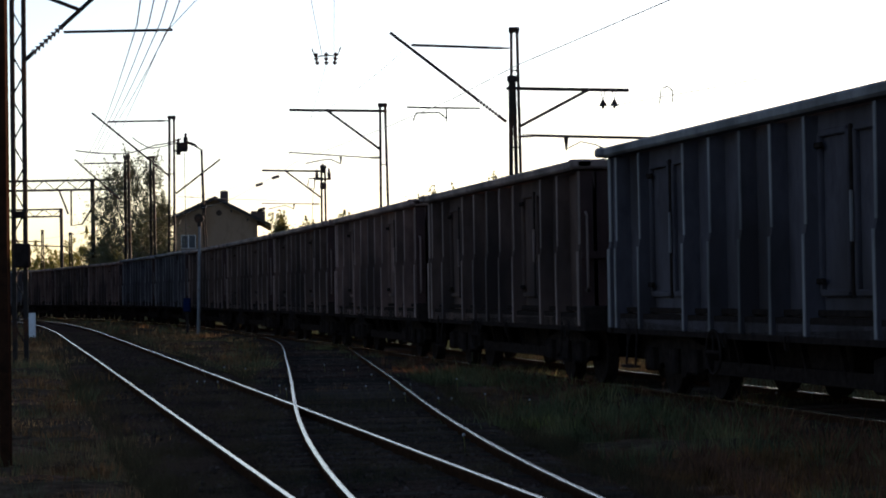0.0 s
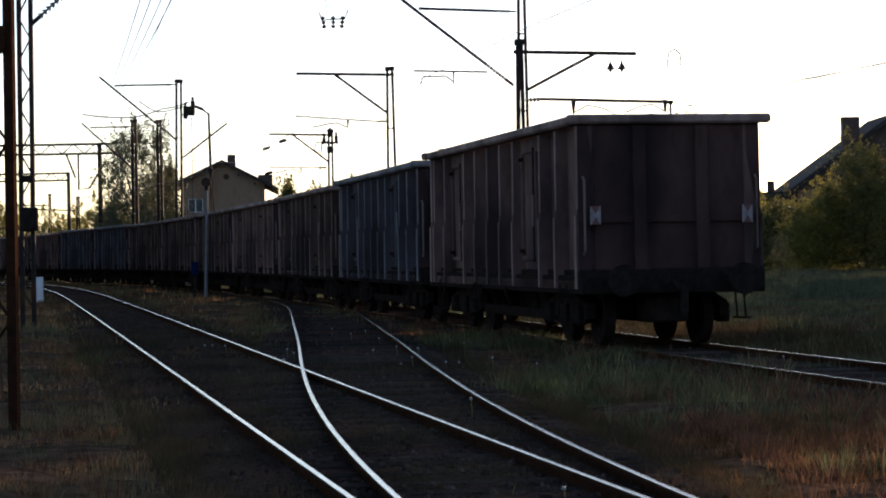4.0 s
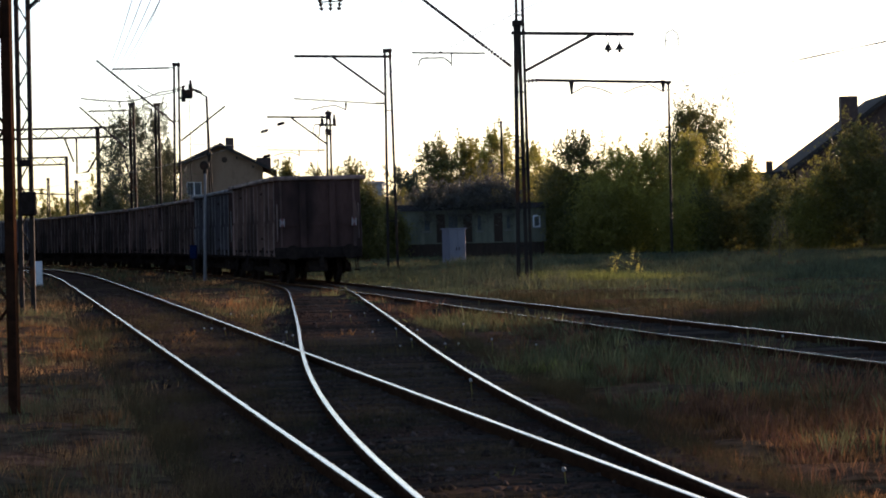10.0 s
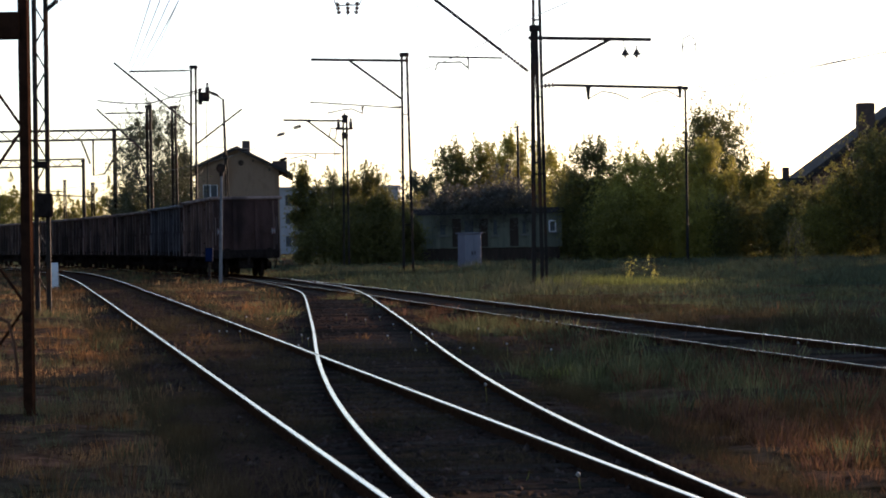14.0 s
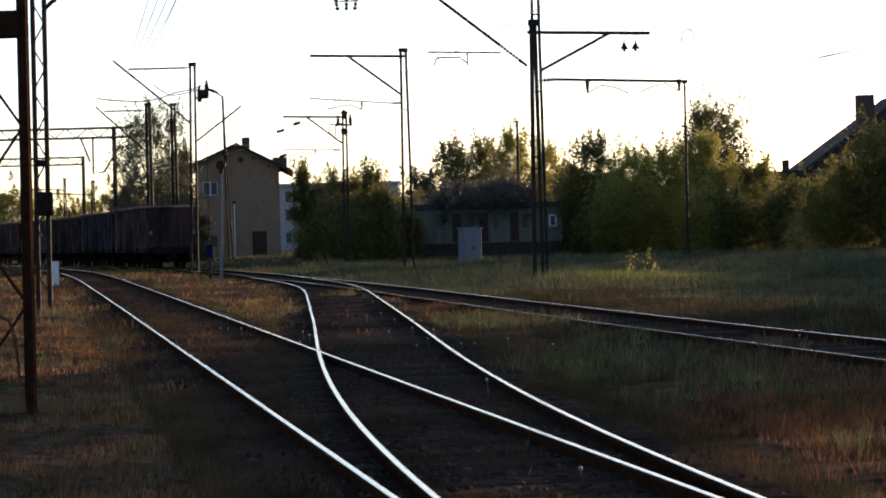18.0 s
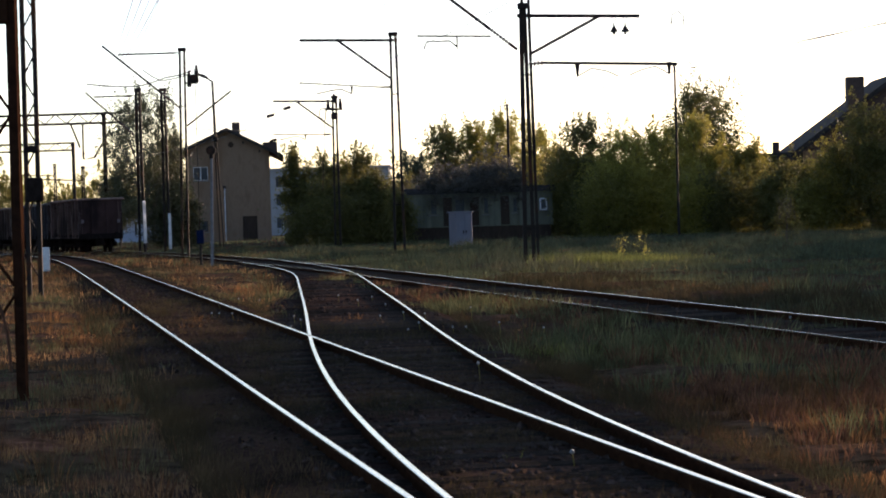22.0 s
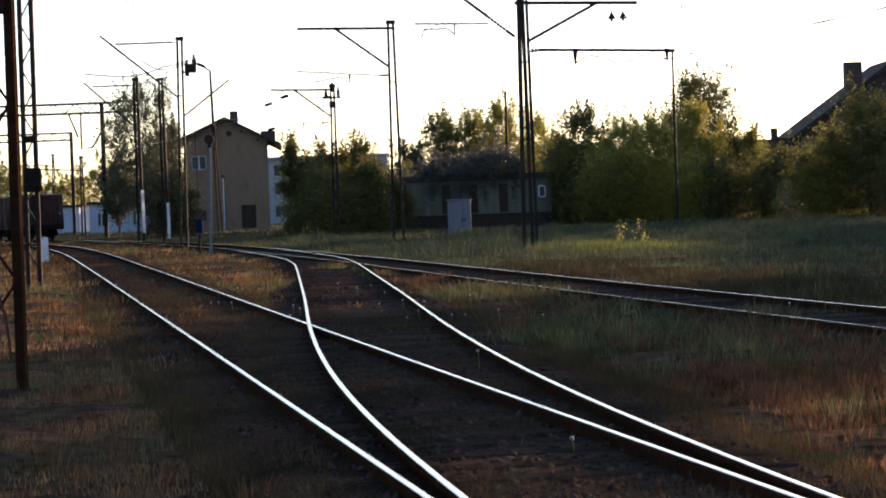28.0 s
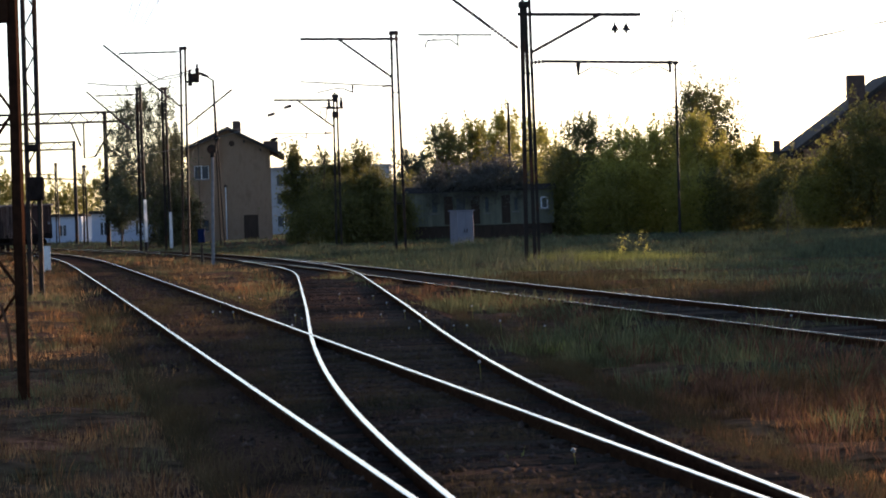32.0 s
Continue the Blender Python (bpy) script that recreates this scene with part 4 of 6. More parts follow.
wire("catenary_wire", "wire loop hanging from the catenary", [(7.0, YA, 7.0), (7.05, YA, 7.45), (7.25, YA, 7.55), (7.4, YA, 7.4), (7.4, YA, 7.05)], 0.018)
# spindle-shaped insulators strung on the wires
for x_, y_, z_ in ((-9.56, 128, 7.68), (-8.62, 128, 8.08), (-9.45, 128, 6.27)):
    d_ = Vector((0.85, -0.5, 0.2)).normalized()
    c_ = Vector((x_, y_, z_))
    tagged(new("strain_insulator", mesh_of(discs(c_ - d_ * 0.24, c_ + d_ * 0.24, 5, 0.1), "strain_insulator", IRON)), "dark ribbed strain insulator on a wire", "insulator", group="strain insulators")
sec = thing("section_insulator", "section insulator hanging over the siding on wires", "insulator")
SXI, SYI, SZI = -2.56, 58.0, 7.5
for dx_ in (-0.28, 0.0, 0.26):
    part("insulator", discs((SXI + dx_, SYI, SZI + 0.2), (SXI + dx_ * 0.8, SYI, SZI - 0.12), 3, 0.07), PORCELAIN, sec)
part("yoke", bent([(SXI - 0.36, SYI, SZI + 0.3), (SXI - 0.3, SYI, SZI + 0.1), (SXI + 0.3, SYI, SZI + 0.12), (SXI + 0.38, SYI, SZI + 0.34)], 0.018), STEEL, sec)
part("hanger", bent([(SXI - 0.1, SYI, SZI + 0.1), (SXI - 0.16, SYI - 9, 9.3)], 0.009), WIRE, sec)
part("hanger", bent([(SXI + 0.2, SYI, SZI + 0.1), (SXI + 0.62, SYI - 9, 9.3)], 0.009), WIRE, sec)
part("pull_wire", bent([(SXI, SYI, SZI - 0.1), (-4.6, 85, 7.3), (-5.4, YB, 7.4)], 0.008), WIRE, sec)


# ---- the house ----
def wall_with_holes(w, h, holes, t, outline=None):
    """An upright wall slab in the xz plane, thickness t along y, with openings through it."""
    bm = bmesh.new()
    xs = sorted({0, w, *[v for x0, x1, _, _ in holes for v in (x0, x1)]})
    zs = sorted({0, h, *[v for _, _, z0, z1 in holes for v in (z0, z1)]})
    for x0, x1 in zip(xs[:-1], xs[1:]):
        for z0, z1 in zip(zs[:-1], zs[1:]):
            cx, cz = (x0 + x1) / 2, (z0 + z1) / 2
            if not any(a < cx < b and c < cz < d for a, b, c, d in holes):
                box((x1 - x0, t, z1 - z0), (cx, t / 2, cz), bm=bm)
    bmesh.ops.remove_doubles(bm, verts=bm.verts[:], dist=1e-4)
    return bm


def window(parent, x, y, z, w, h, panes=2, mat=None):
    f = bmesh.new()
    for dx, dz, sx, sz in ((0, h / 2, w, 0.08), (0, -h / 2, w, 0.08), (-w / 2, 0, 0.08, h), (w / 2, 0, 0.08, h)):
        box((sx + 0.02, 0.1, sz + 0.02), (x + dx, y, z + dz), bm=f)
    for i in range(1, panes):
        box((0.09, 0.09, h), (x - w / 2 + w * i / panes, y, z), bm=f)
    win = part("window", f, mat or WHITE, parent, "white window frame")
    for i in range(panes):
        part("pane", box((w / panes - 0.1, 0.02, h - 0.08), (x - w / 2 + w * (i + 0.5) / panes, y + 0.02, z)), GLASS, win)
    part("sill", box((w + 0.2, 0.2, 0.06), (x, y - 0.1, z - h / 2 - 0.06)), CONCRETE, win)
    return win


HY = 211.0
house = thing("house", "two-storey tan plastered railway house with dark gable roof", "house", pose(-16.0, HY, 0, 0, 0, 4.5) @ Matrix.Translation((16.0, 0, 0)))
HX0, HX1 = -23.7, -16.0
part("front_wall", (lambda bm: (bmesh.ops.translate(bm, verts=bm.verts[:], vec=(HX0, 0, -0.2)), bm)[1])(
    wall_with_holes(HX1 - HX0, 8.3, [(0.6, 1.95, 6.0, 7.25), (5.05, 6.4, 0.2, 2.55), (0.75, 1.8, 1.2, 2.2)], 0.4)), PLASTER, house)
part("gable", poly([(HX0, 0.0, 8.1), (HX1, 0.0, 8.1), (HX1, 0.0, 8.4), (-19.9, 0.0, 10.3), (HX0, 0.0, 8.85)], (0, 0.4, 0)), PLASTER, house)
for x_ in (HX0 + 0.2, HX1 - 0.2):
    part("side_wall", box((0.4, 11.6, 8.5), (x_, 6.2, 4.05)), PLASTER, house)
part("back_wall", box((HX1 - HX0 - 0.8, 0.4, 8.5), ((HX0 + HX1) / 2, 11.8, 4.05)), PLASTER, house)
for pts_ in ([(-19.9, 10.32), (-19.9, 10.62), (HX1 + 1.3, 7.95), (HX1 + 1.3, 7.65)], [(-19.9, 10.32), (-19.9, 10.62), (HX0 - 2.1, 7.95), (HX0 - 2.1, 7.6)]):
    part("roof", poly([(x, -0.7, z) for x, z in pts_], (0, 13.6, 0)), ROOF, house)
for x_, z_ in ((-23.0, 9.1), (-16.9, 8.35), (-21.5, 9.6), (-18.4, 9.2)):
    part("rafter_end", box((0.16, 0.9, 0.18), (x_, -0.35, z_)), ROOF, house)
part("chimney", box((0.75, 0.75, 1.7), (-19.05, 1.2, 10.3), bevel=0.02), BRICK_DARK, house)
part("rear_chimney", box((1.4, 0.8, 1.4), (-15.9, 6.0, 8.7), bevel=0.02), BRICK_DARK, house)
window(house, HX0 + 1.275, 0.12, 6.42, 1.35, 1.25, 2)
window(house, HX0 + 1.275, 0.12, 1.5, 1.05, 1.0, 2, DOOR_WOOD)
part("door", box((1.35, 0.08, 2.35), (HX0 + 5.725, 0.15, 1.175), bevel=0.01), DOOR_WOOD, house, "dark brown double door")
part("vent", rod((-19.55, -0.05, 9.05), (-19.55, 0.05, 9.05), 0.27, sides=16), DOOR_WOOD, house, "round attic vent")
part("drain_pipe", rod((-20.25, -0.1, 0), (-20.25, -0.1, 5.0), 0.05, sides=8), WHITE, house, "thin white standpipe")
part("pipe_head", box((0.3, 0.2, 0.25), (-20.25, -0.1, 5.1), bevel=0.04), DOOR_WOOD, house)

# ---- things near the house ----
bb = thing("control_box", "small bright blue control box on a dark post", "box", pose(-9.24, 86.0, 0))
part("post", box((0.09, 0.09, 1.0), (0, 0.04, 0.35)), STEEL, bb)
part("casing", box((0.27, 0.2, 0.48), (0, 0, 1.12), bevel=0.02), BLUE_PLASTIC, bb, "bright blue casing")
part("lid", box((0.31, 0.24, 0.04), (0, 0, 1.38), bevel=0.01), BLUE_PLASTIC, bb)
part("door", box((0.22, 0.02, 0.4), (0, -0.105, 1.11), bevel=0.006), BLUE_PLASTIC, bb)

YK = 117.8
cab = thing("relay_cabinet", "pale grey steel relay cabinet standing in grass", "cabinet", pose(1.06, YK, -0.2, 0, 0, 33) @ Matrix.Diagonal((1.12, 1.12, 1.08, 1)))
part("body", box((0.92, 0.62, 1.8), (0.05, 0.3, 0.99), bevel=0.02), GREY_PAINT, cab)
part("roof_plate", box((1.04, 0.74, 0.06), (0.05, 0.3, 1.92), bevel=0.01), GREY_PAINT, cab)
part("plinth", box((0.96, 0.66, 0.16), (0.05, 0.3, 0.06)), CONCRETE, cab)
for k_ in (-0.19, 0.27):
    d_ = part("door", box((0.43, 0.02, 1.68), (k_, -0.02, 1.02), bevel=0.005), GREY_PAINT, cab)
    part("handle", box((0.03, 0.03, 0.16), (k_ + (0.15 if k_ < 0 else -0.15), -0.045, 0.95)), IRON, d_)

sg = thing("track_sign", "white blank marker board on a short post", "sign", pose(-14.5, 82.2, 0))
part("board", box((0.32, 0.04, 0.92), (0, 0, 0.5), bevel=0.01), WHITE, sg)
part("post", box((0.07, 0.07, 0.9), (0.02, 0.06, 0.3)), STEEL, sg)


# ---- trees and bushes ----
LEAF_DARK = leaf_material("dark_spring_leaves", (0.08486, 0.08237, 0.02434), (0.1446, 0.1357, 0.03744), 0.6)
LEAF_LIGHT = leaf_material("yellow_green_leaves", (0.2188, 0.1982, 0.03716), (0.3392, 0.2994, 0.05946), 0.6)
LEAF_GOLD = leaf_material("sunlit_shrub_leaves", (0.28, 0.26, 0.05), (0.45, 0.42, 0.1), 0.6)
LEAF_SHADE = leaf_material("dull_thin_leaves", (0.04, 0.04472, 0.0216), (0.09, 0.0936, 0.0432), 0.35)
LEAF_MID = leaf_material("fresh_green_leaves", (0.1419, 0.1295, 0.02871), (0.2281, 0.2046, 0.04223), 0.62)


def leaf_points(p, size, rng):
    """Small pointed leaf sprays at the points p."""
    n = len(p)
    a = rng.normal(size=(n, 3))
    a[:, 2] = np.abs(a[:, 2]) * 0.8
    a /= np.linalg.norm(a, axis=1)[:, None]
    b = np.cross(a, rng.normal(size=(n, 3)))
    b /= np.linalg.norm(b, axis=1)[:, None]
    s = size * rng.uniform(0.5, 1.4, n)[:, None]
    v = np.stack([p - a * s * 0.8 - b * s * 0.42, p - a * s * 0.5 + b * s * 0.5, p + a * s], 1).reshape(-1, 3)
    return v, np.arange(n)[:, None] * 3 + np.array([[0, 1, 2]])


def tree(name, x, y, h, spread, label, mat, seed, clumps=26, count=8000, size=0.15, low=0.25, trunk=0.16, shoots=24, lean=0.0, bare=0.0):
    """Tapered trunk and limbs under a crown of many small leaf sprays, with shoots breaking the outline."""
    rng = np.random.default_rng(seed)
    spread, size, count, shoots, clumps = spread * 1.16, size * 0.68, int(count * 1.95), int(shoots * 1.15), int(clumps * 1.9)
    t = thing(name, label, "tree" if name == "tree" else "bush", pose(x, y, 0))
    pts = [Vector((lean * f * h + rng.normal() * 0.04 * h * f, rng.normal() * 0.03 * h * f, h * f * 0.8)) for f in np.linspace(0, 1, 6)]
    pts[0].z = -0.3
    bm = bmesh.new()
    rings = []
    for i, p in enumerate(pts):
        r = trunk * (1 - i * 0.16)
        rings.append([bm.verts.new(p + Vector((math.cos(k * math.tau / 8) * r, math.sin(k * math.tau / 8) * r, 0))) for k in range(8)])
    for a, b in zip(rings[:-1], rings[1:]):
        for k in range(8):
            bm.faces.new((a[k], a[(k + 1) % 8], b[(k + 1) % 8], b[k]))
    part("trunk", bm, BARK, t)
    cs, rs = [], []
    for i in range(clumps):
        f = low + (1 - low) * (i + rng.uniform(0, 1)) / clumps
        g = (f - low) / (1 - low)
        width = max(0.3, 1 - abs(2 * g - 0.9) ** 2.6) ** 0.5
        a, rr = rng.uniform(0, math.tau), spread * width * math.sqrt(rng.uniform(0.0, 0.75))
        r = spread * rng.uniform(0.17, 0.34) * (0.65 + 0.5 * width)
        c = Vector((math.cos(a) * rr + lean * f * h, math.sin(a) * rr, h * f * 0.95))
        c.z = max(min(c.z, h - r * 0.8), r * 0.6)
        cs.append(c)
        rs.append(r)
    limbs = bmesh.new()
    for c in cs[::4]:
        root = pts[min(5, max(1, int(c.z / h * 4)))]
        rod(root, root.lerp(c, 0.95), trunk * 0.3, trunk * 0.07, bm=limbs, sides=5)
        for _ in range(2):
            rod(root.lerp(c, 0.65), c + Vector(rng.normal(size=3)) * spread * 0.25, trunk * 0.1, trunk * 0.03, bm=limbs, sides=4)
    C, Rr = np.array([tuple(c) for c in cs]), np.array(rs)
    k = rng.choice(len(cs), count, p=Rr ** 2.2 / (Rr ** 2.2).sum())
    d = rng.normal(size=(count, 3))
    d /= np.linalg.norm(d, axis=1)[:, None]
    p = C[k] + d * (Rr[k] * np.minimum(np.abs(rng.normal(0, 0.95, count)), 2.1))[:, None] * np.array([1, 1, 1.05])
    if low < 0.1:
        m = count // 3
        core = rng.normal(size=(m, 3)) * np.array([spread * 0.42, spread * 0.42, 0])
        core[:, 2] = h * 0.72 * rng.uniform(0, 1, m) ** 0.8
        p = np.concatenate([p, core])
    extra = []
    for _ in range(shoots):
        q = p[rng.integers(0, count, 9)]
        b = q[np.argmax(q[:, 2])]
        way = np.array([rng.normal() * 0.25, rng.normal() * 0.25, 1.0])
        ln = rng.uniform(0.3, 0.13 * h + 0.5)
        m = int(20 + ln * 40)
        f = rng.uniform(0, 1, m)[:, None]
        extra.append(b + way * f * ln + rng.normal(size=(m, 3)) * 0.2 * (1.15 - f))
        rod(b - way * 0.3, b + way * ln * 0.95, 0.015, 0.006, bm=limbs, sides=3)
    tagged(part("branchwork", limbs, BARK, t), kind="stuff")
    if extra:
        p = np.concatenate([p, *extra])
    p = p[(p[:, 2] > 0.03) & (rng.uniform(size=len(p)) > bare)]
    v, f = leaf_points(p, size, rng)
    part("crown", fast_mesh("crown", v, f, mat), None, t)
    return t


# dark clump by the level ground behind the mast
tree("bush", -9.75, 150, 6.2, 0.85, "dark green conical bush beside the house", LEAF_DARK, 11, 22, 6460, 0.14, 0.06, 0.09, 22)
tree("bush", -8.1, 151, 5.5, 1.5, "dense dark green bush with upright shoots", LEAF_DARK, 12, 27, 7800, 0.14, 0.05, 0.1, 26)
tree("bush", -6.5, 152, 5.5, 1.6, "dense dark green bush with upright shoots", LEAF_MID, 13, 25, 7820, 0.14, 0.05, 0.1, 26)
tree("bush", -5.0, 150, 6.0, 1.3, "dark green bush with airy bare top", LEAF_DARK, 15, 25, 6820, 0.13, 0.05, 0.1, 39)
tree("bush", -4.5, 148, 4.7, 1.2, "dark green bush in a dense clump", LEAF_DARK, 16, 22, 6820, 0.14, 0.05, 0.1, 14)
tree("bush", -7.2, 146, 4.2, 2.3, "low dark green bush beside others", LEAF_DARK, 14, 20, 7120, 0.14, 0.05, 0.08, 10)
# behind the shed
tree("bush", -2.5, 186, 6.6, 1.7, "reddish budding bush behind the shed", LEAF_SHADE, 20, 24, 7000, 0.16, 0.06, 0.12, 24)
tree("tree", 0.2, 192, 9.2, 2.5, "dark green tree behind the shed", LEAF_DARK, 21, 30, 9840, 0.16, 0.2, 0.14, 29)
tree("tree", 2.8, 196, 9.4, 2.4, "dark green tree behind the shed", LEAF_MID, 22, 30, 9520, 0.16, 0.2, 0.14, 29)
tree("tree", 5.0, 194, 10.2, 2.3, "yellow-green tree behind the shed", LEAF_LIGHT, 23, 30, 9520, 0.16, 0.2, 0.14, 39)
tree("tree", 7.9, 192, 9.2, 2.2, "yellow-green tree behind the shed", LEAF_LIGHT, 24, 26, 7820, 0.16, 0.2, 0.13, 34)
# thicket closing the view behind
for k_, (x_, y_, h_) in enumerate(((0.5, 202, 6.8), (4.5, 203, 7.4), (8.5, 202, 7.0), (12.0, 176, 6.0), (15.2, 176, 6.0), (18.4, 176, 6.4), (21.8, 175, 6.0), (25.0, 174, 5.2), (10.0, 178, 6.2))):
    tree("bush", x_, y_, h_, 2.2, "dark green bush of the thicket behind", LEAF_DARK, 140 + k_, 22, 4200, 0.22, 0.04, 0.1, 12)
tree("bush", -3.0, 153, 3.4, 1.2, "low dark green bush beside the shed", LEAF_DARK, 17, 20, 5200, 0.14, 0.05, 0.08, 10)
tree("bush", -3.4, 172, 4.6, 1.6, "dark green bush beside the shed", LEAF_DARK, 18, 20, 5200, 0.16, 0.05, 0.08, 14)
# hedge behind the meadow
tree("bush", 8.8, 160, 5.6, 1.9, "dense green bush at the meadow's edge", LEAF_DARK, 31, 23, 8500, 0.15, 0.05, 0.1, 24)
tree("bush", 9.9, 156, 7.7, 2.4, "tall dark green bush with airy top", LEAF_DARK, 32, 27, 10200, 0.15, 0.05, 0.12, 34)
tree("bush", 12.4, 152, 6.7, 2.5, "bright yellow-green bush in a hedge", LEAF_LIGHT, 33, 27, 10540, 0.15, 0.05, 0.12, 34)
tree("bush", 14.9, 155, 6.9, 2.2, "bright yellow-green bush in a hedge", LEAF_LIGHT, 34, 23, 8500, 0.15, 0.05, 0.1, 44)
tree("tree", 18.9, 165, 10.6, 2.9, "tall round green tree with airy pale leaves", LEAF_DARK, 35, 60, 17000, 0.13, 0.4, 0.18, 40)
tree("bush", 17.6, 152, 7.8, 1.8, "upright yellow-green bush in the hedge", LEAF_LIGHT, 36, 23, 7820, 0.15, 0.06, 0.1, 44)
tree("bush", 20.4, 152, 5.6, 1.9, "dark green bush under the tall tree", LEAF_MID, 37, 22, 7140, 0.15, 0.05, 0.1, 29)
tree("bush", 22.6, 148, 4.3, 2.2, "dark hawthorn bush with pale blossom", LEAF_DARK, 38, 22, 7480, 0.15, 0.05, 0.1, 24)
tree("bush", 24.6, 142, 4.8, 2.4, "dark green bush in a hedge", LEAF_MID, 39, 25, 8840, 0.15, 0.05, 0.1, 39)
tree("bush", 26.6, 140, 7.4, 2.6, "large dark green bush before the house", LEAF_DARK, 40, 27, 10540, 0.15, 0.05, 0.12, 29)
tree("bush", 30.0, 138, 7.9, 2.8, "large dark green bush before the house", LEAF_DARK, 41, 27, 10540, 0.15, 0.05, 0.12, 29)
# unseen growth right of the view, added to shade the meadow and far ground
tree("tree", 34.8, 141, 11.8, 3.0, "unseen dark green tree added for shade", LEAF_DARK, 42, 27, 8500, 0.15, 0.05, 0.12, 24)
for x_, y_, h_, k_ in ((36.8, 150, 15.0, 43), (41.8, 146, 16.0, 44), (47, 141, 16.5, 48), (52, 137.5, 16.0, 49), (48.5, 129, 7.8, 45), (54, 124, 7.4, 46), (60, 119, 7.6, 47)):
    tree("bush" if h_ < 10 else "tree", x_, y_, h_, 2.9, "unseen dark green growth added for shade", LEAF_DARK, k_, 24, 3500, 0.24, 0.04, 0.12, 14)
# lower growth filling the hedge's foot
for k_, (x_, y_, h_, m_) in enumerate(((9.9, 153, 3.4, LEAF_DARK), (11.0, 150, 4.0, LEAF_MID), (16.3, 149, 4.2, LEAF_LIGHT), (18.6, 148, 3.8, LEAF_DARK), (21.5, 146, 3.6, LEAF_DARK), (23.6, 144, 4.2, LEAF_DARK),
                                       (28.2, 136, 5.0, LEAF_DARK), (32.0, 136, 5.2, LEAF_DARK))):
    tree("bush", x_, y_, h_, 1.9, "low green bush at the hedge's foot", m_, 110 + k_, 20, 5200, 0.15, 0.05, 0.08, 12)
# unseen bushes beside the line, added to shade the tracks and the meadow
for k_, (x_, y_, h_) in enumerate(((16.4, 51.3, 7.2), (18.2, 49.9, 6.8), (20.2, 48.3, 7.4), (22.2, 46.8, 6.7), (23.7, 45.3, 6.0))):
    tree("bush", x_, y_, h_, 1.5, "unseen dark green bush added for shade", LEAF_DARK, 130 + k_, 22, 2600, 0.3, 0.04, 0.12, 12)
for k_ in range(13):
    tree("bush", 28 + 1.1 * k_ + 0.4 * (k_ % 3), 72 + 3.9 * k_, 4.7 + 0.17 * k_, 2.4, "unseen dark green bush added for shade", LEAF_DARK, 170 + k_, 22, 1700, 0.5, 0.04, 0.12, 12)
# unseen trees to the rear, added to keep low sky light off wagon ends
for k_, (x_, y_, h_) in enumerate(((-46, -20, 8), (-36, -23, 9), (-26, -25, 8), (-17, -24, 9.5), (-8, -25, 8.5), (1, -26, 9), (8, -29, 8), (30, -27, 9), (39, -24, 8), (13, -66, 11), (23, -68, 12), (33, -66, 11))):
    tree("tree", x_, y_, h_, 5.0, "unseen dark tree added behind to block sky light", LEAF_DARK, 200 + k_, 26, 1500, 0.9, 0.06, 0.3, 8)
# unseen row left of the view, added to dim the far wagon sides
for k_ in range(4, 11):
    tree("tree", -24 - 1.9 * k_, 34 + 10.5 * k_, 12 + (k_ * 7 % 4), 4.6, "unseen dark tree added beside the line to block sky light", LEAF_DARK, 220 + k_, 26, 1500, 0.9, 0.05, 0.3, 8)
# by the house and along the far tracks
tree("tree", -21.9, 166, 11.2, 2.9, "tall airy tree with thin spring foliage", LEAF_SHADE, 51, 44, 14500, 0.13, 0.25, 0.17, 39)
tree("tree", -20.3, 170, 8.4, 1.2, "dark slender tree beside the house", LEAF_SHADE, 52, 30, 8840, 0.16, 0.06, 0.16, 20)
tree("bush", -21.6, 174, 7.2, 1.6, "dark bush beside the house", LEAF_SHADE, 55, 24, 7000, 0.16, 0.05, 0.1, 20)
tree("bush", -19.4, 172, 4.6, 1.0, "dark bush beside the house", LEAF_SHADE, 56, 20, 5000, 0.16, 0.05, 0.1, 14)
tree("bush", -25.4, 178, 6.2, 1.5, "dark green bush under a tall tree", LEAF_SHADE, 53, 23, 8160, 0.14, 0.3, 0.1, 14)
for k_, (x_, y_, h_, r_) in enumerate(((-44, 300, 8, 5), (-52, 310, 7, 5), (-58, 300, 8.5, 5), (-66, 320, 7, 6), (-36, 320, 6, 4), (-74, 330, 8, 6))):
    tree("tree", x_, y_, h_, r_, "far pale green tree beyond the tracks", LEAF_MID, 60 + k_, 26, 5000, 0.3, 0.1, 0.2, 34)
# two small sunlit weeds by the mast
for k_, (x_, y_, h_) in enumerate(((5.7, 72.5, 0.46), (6.45, 72.5, 0.52))):
    tree("bush", x_, y_, h_, 0.13, "small yellow-green sunlit shrub in the meadow", LEAF_GOLD, 80 + k_, 6, 110, 0.042, 0.4, 0.012, 2)
tree("bush", 14.9, 98, 1.6, 0.75, "thin pale sapling in the meadow grass", LEAF_DARK, 84, 20, 1200, 0.05, 0.2, 0.03, 14, bare=0.3)


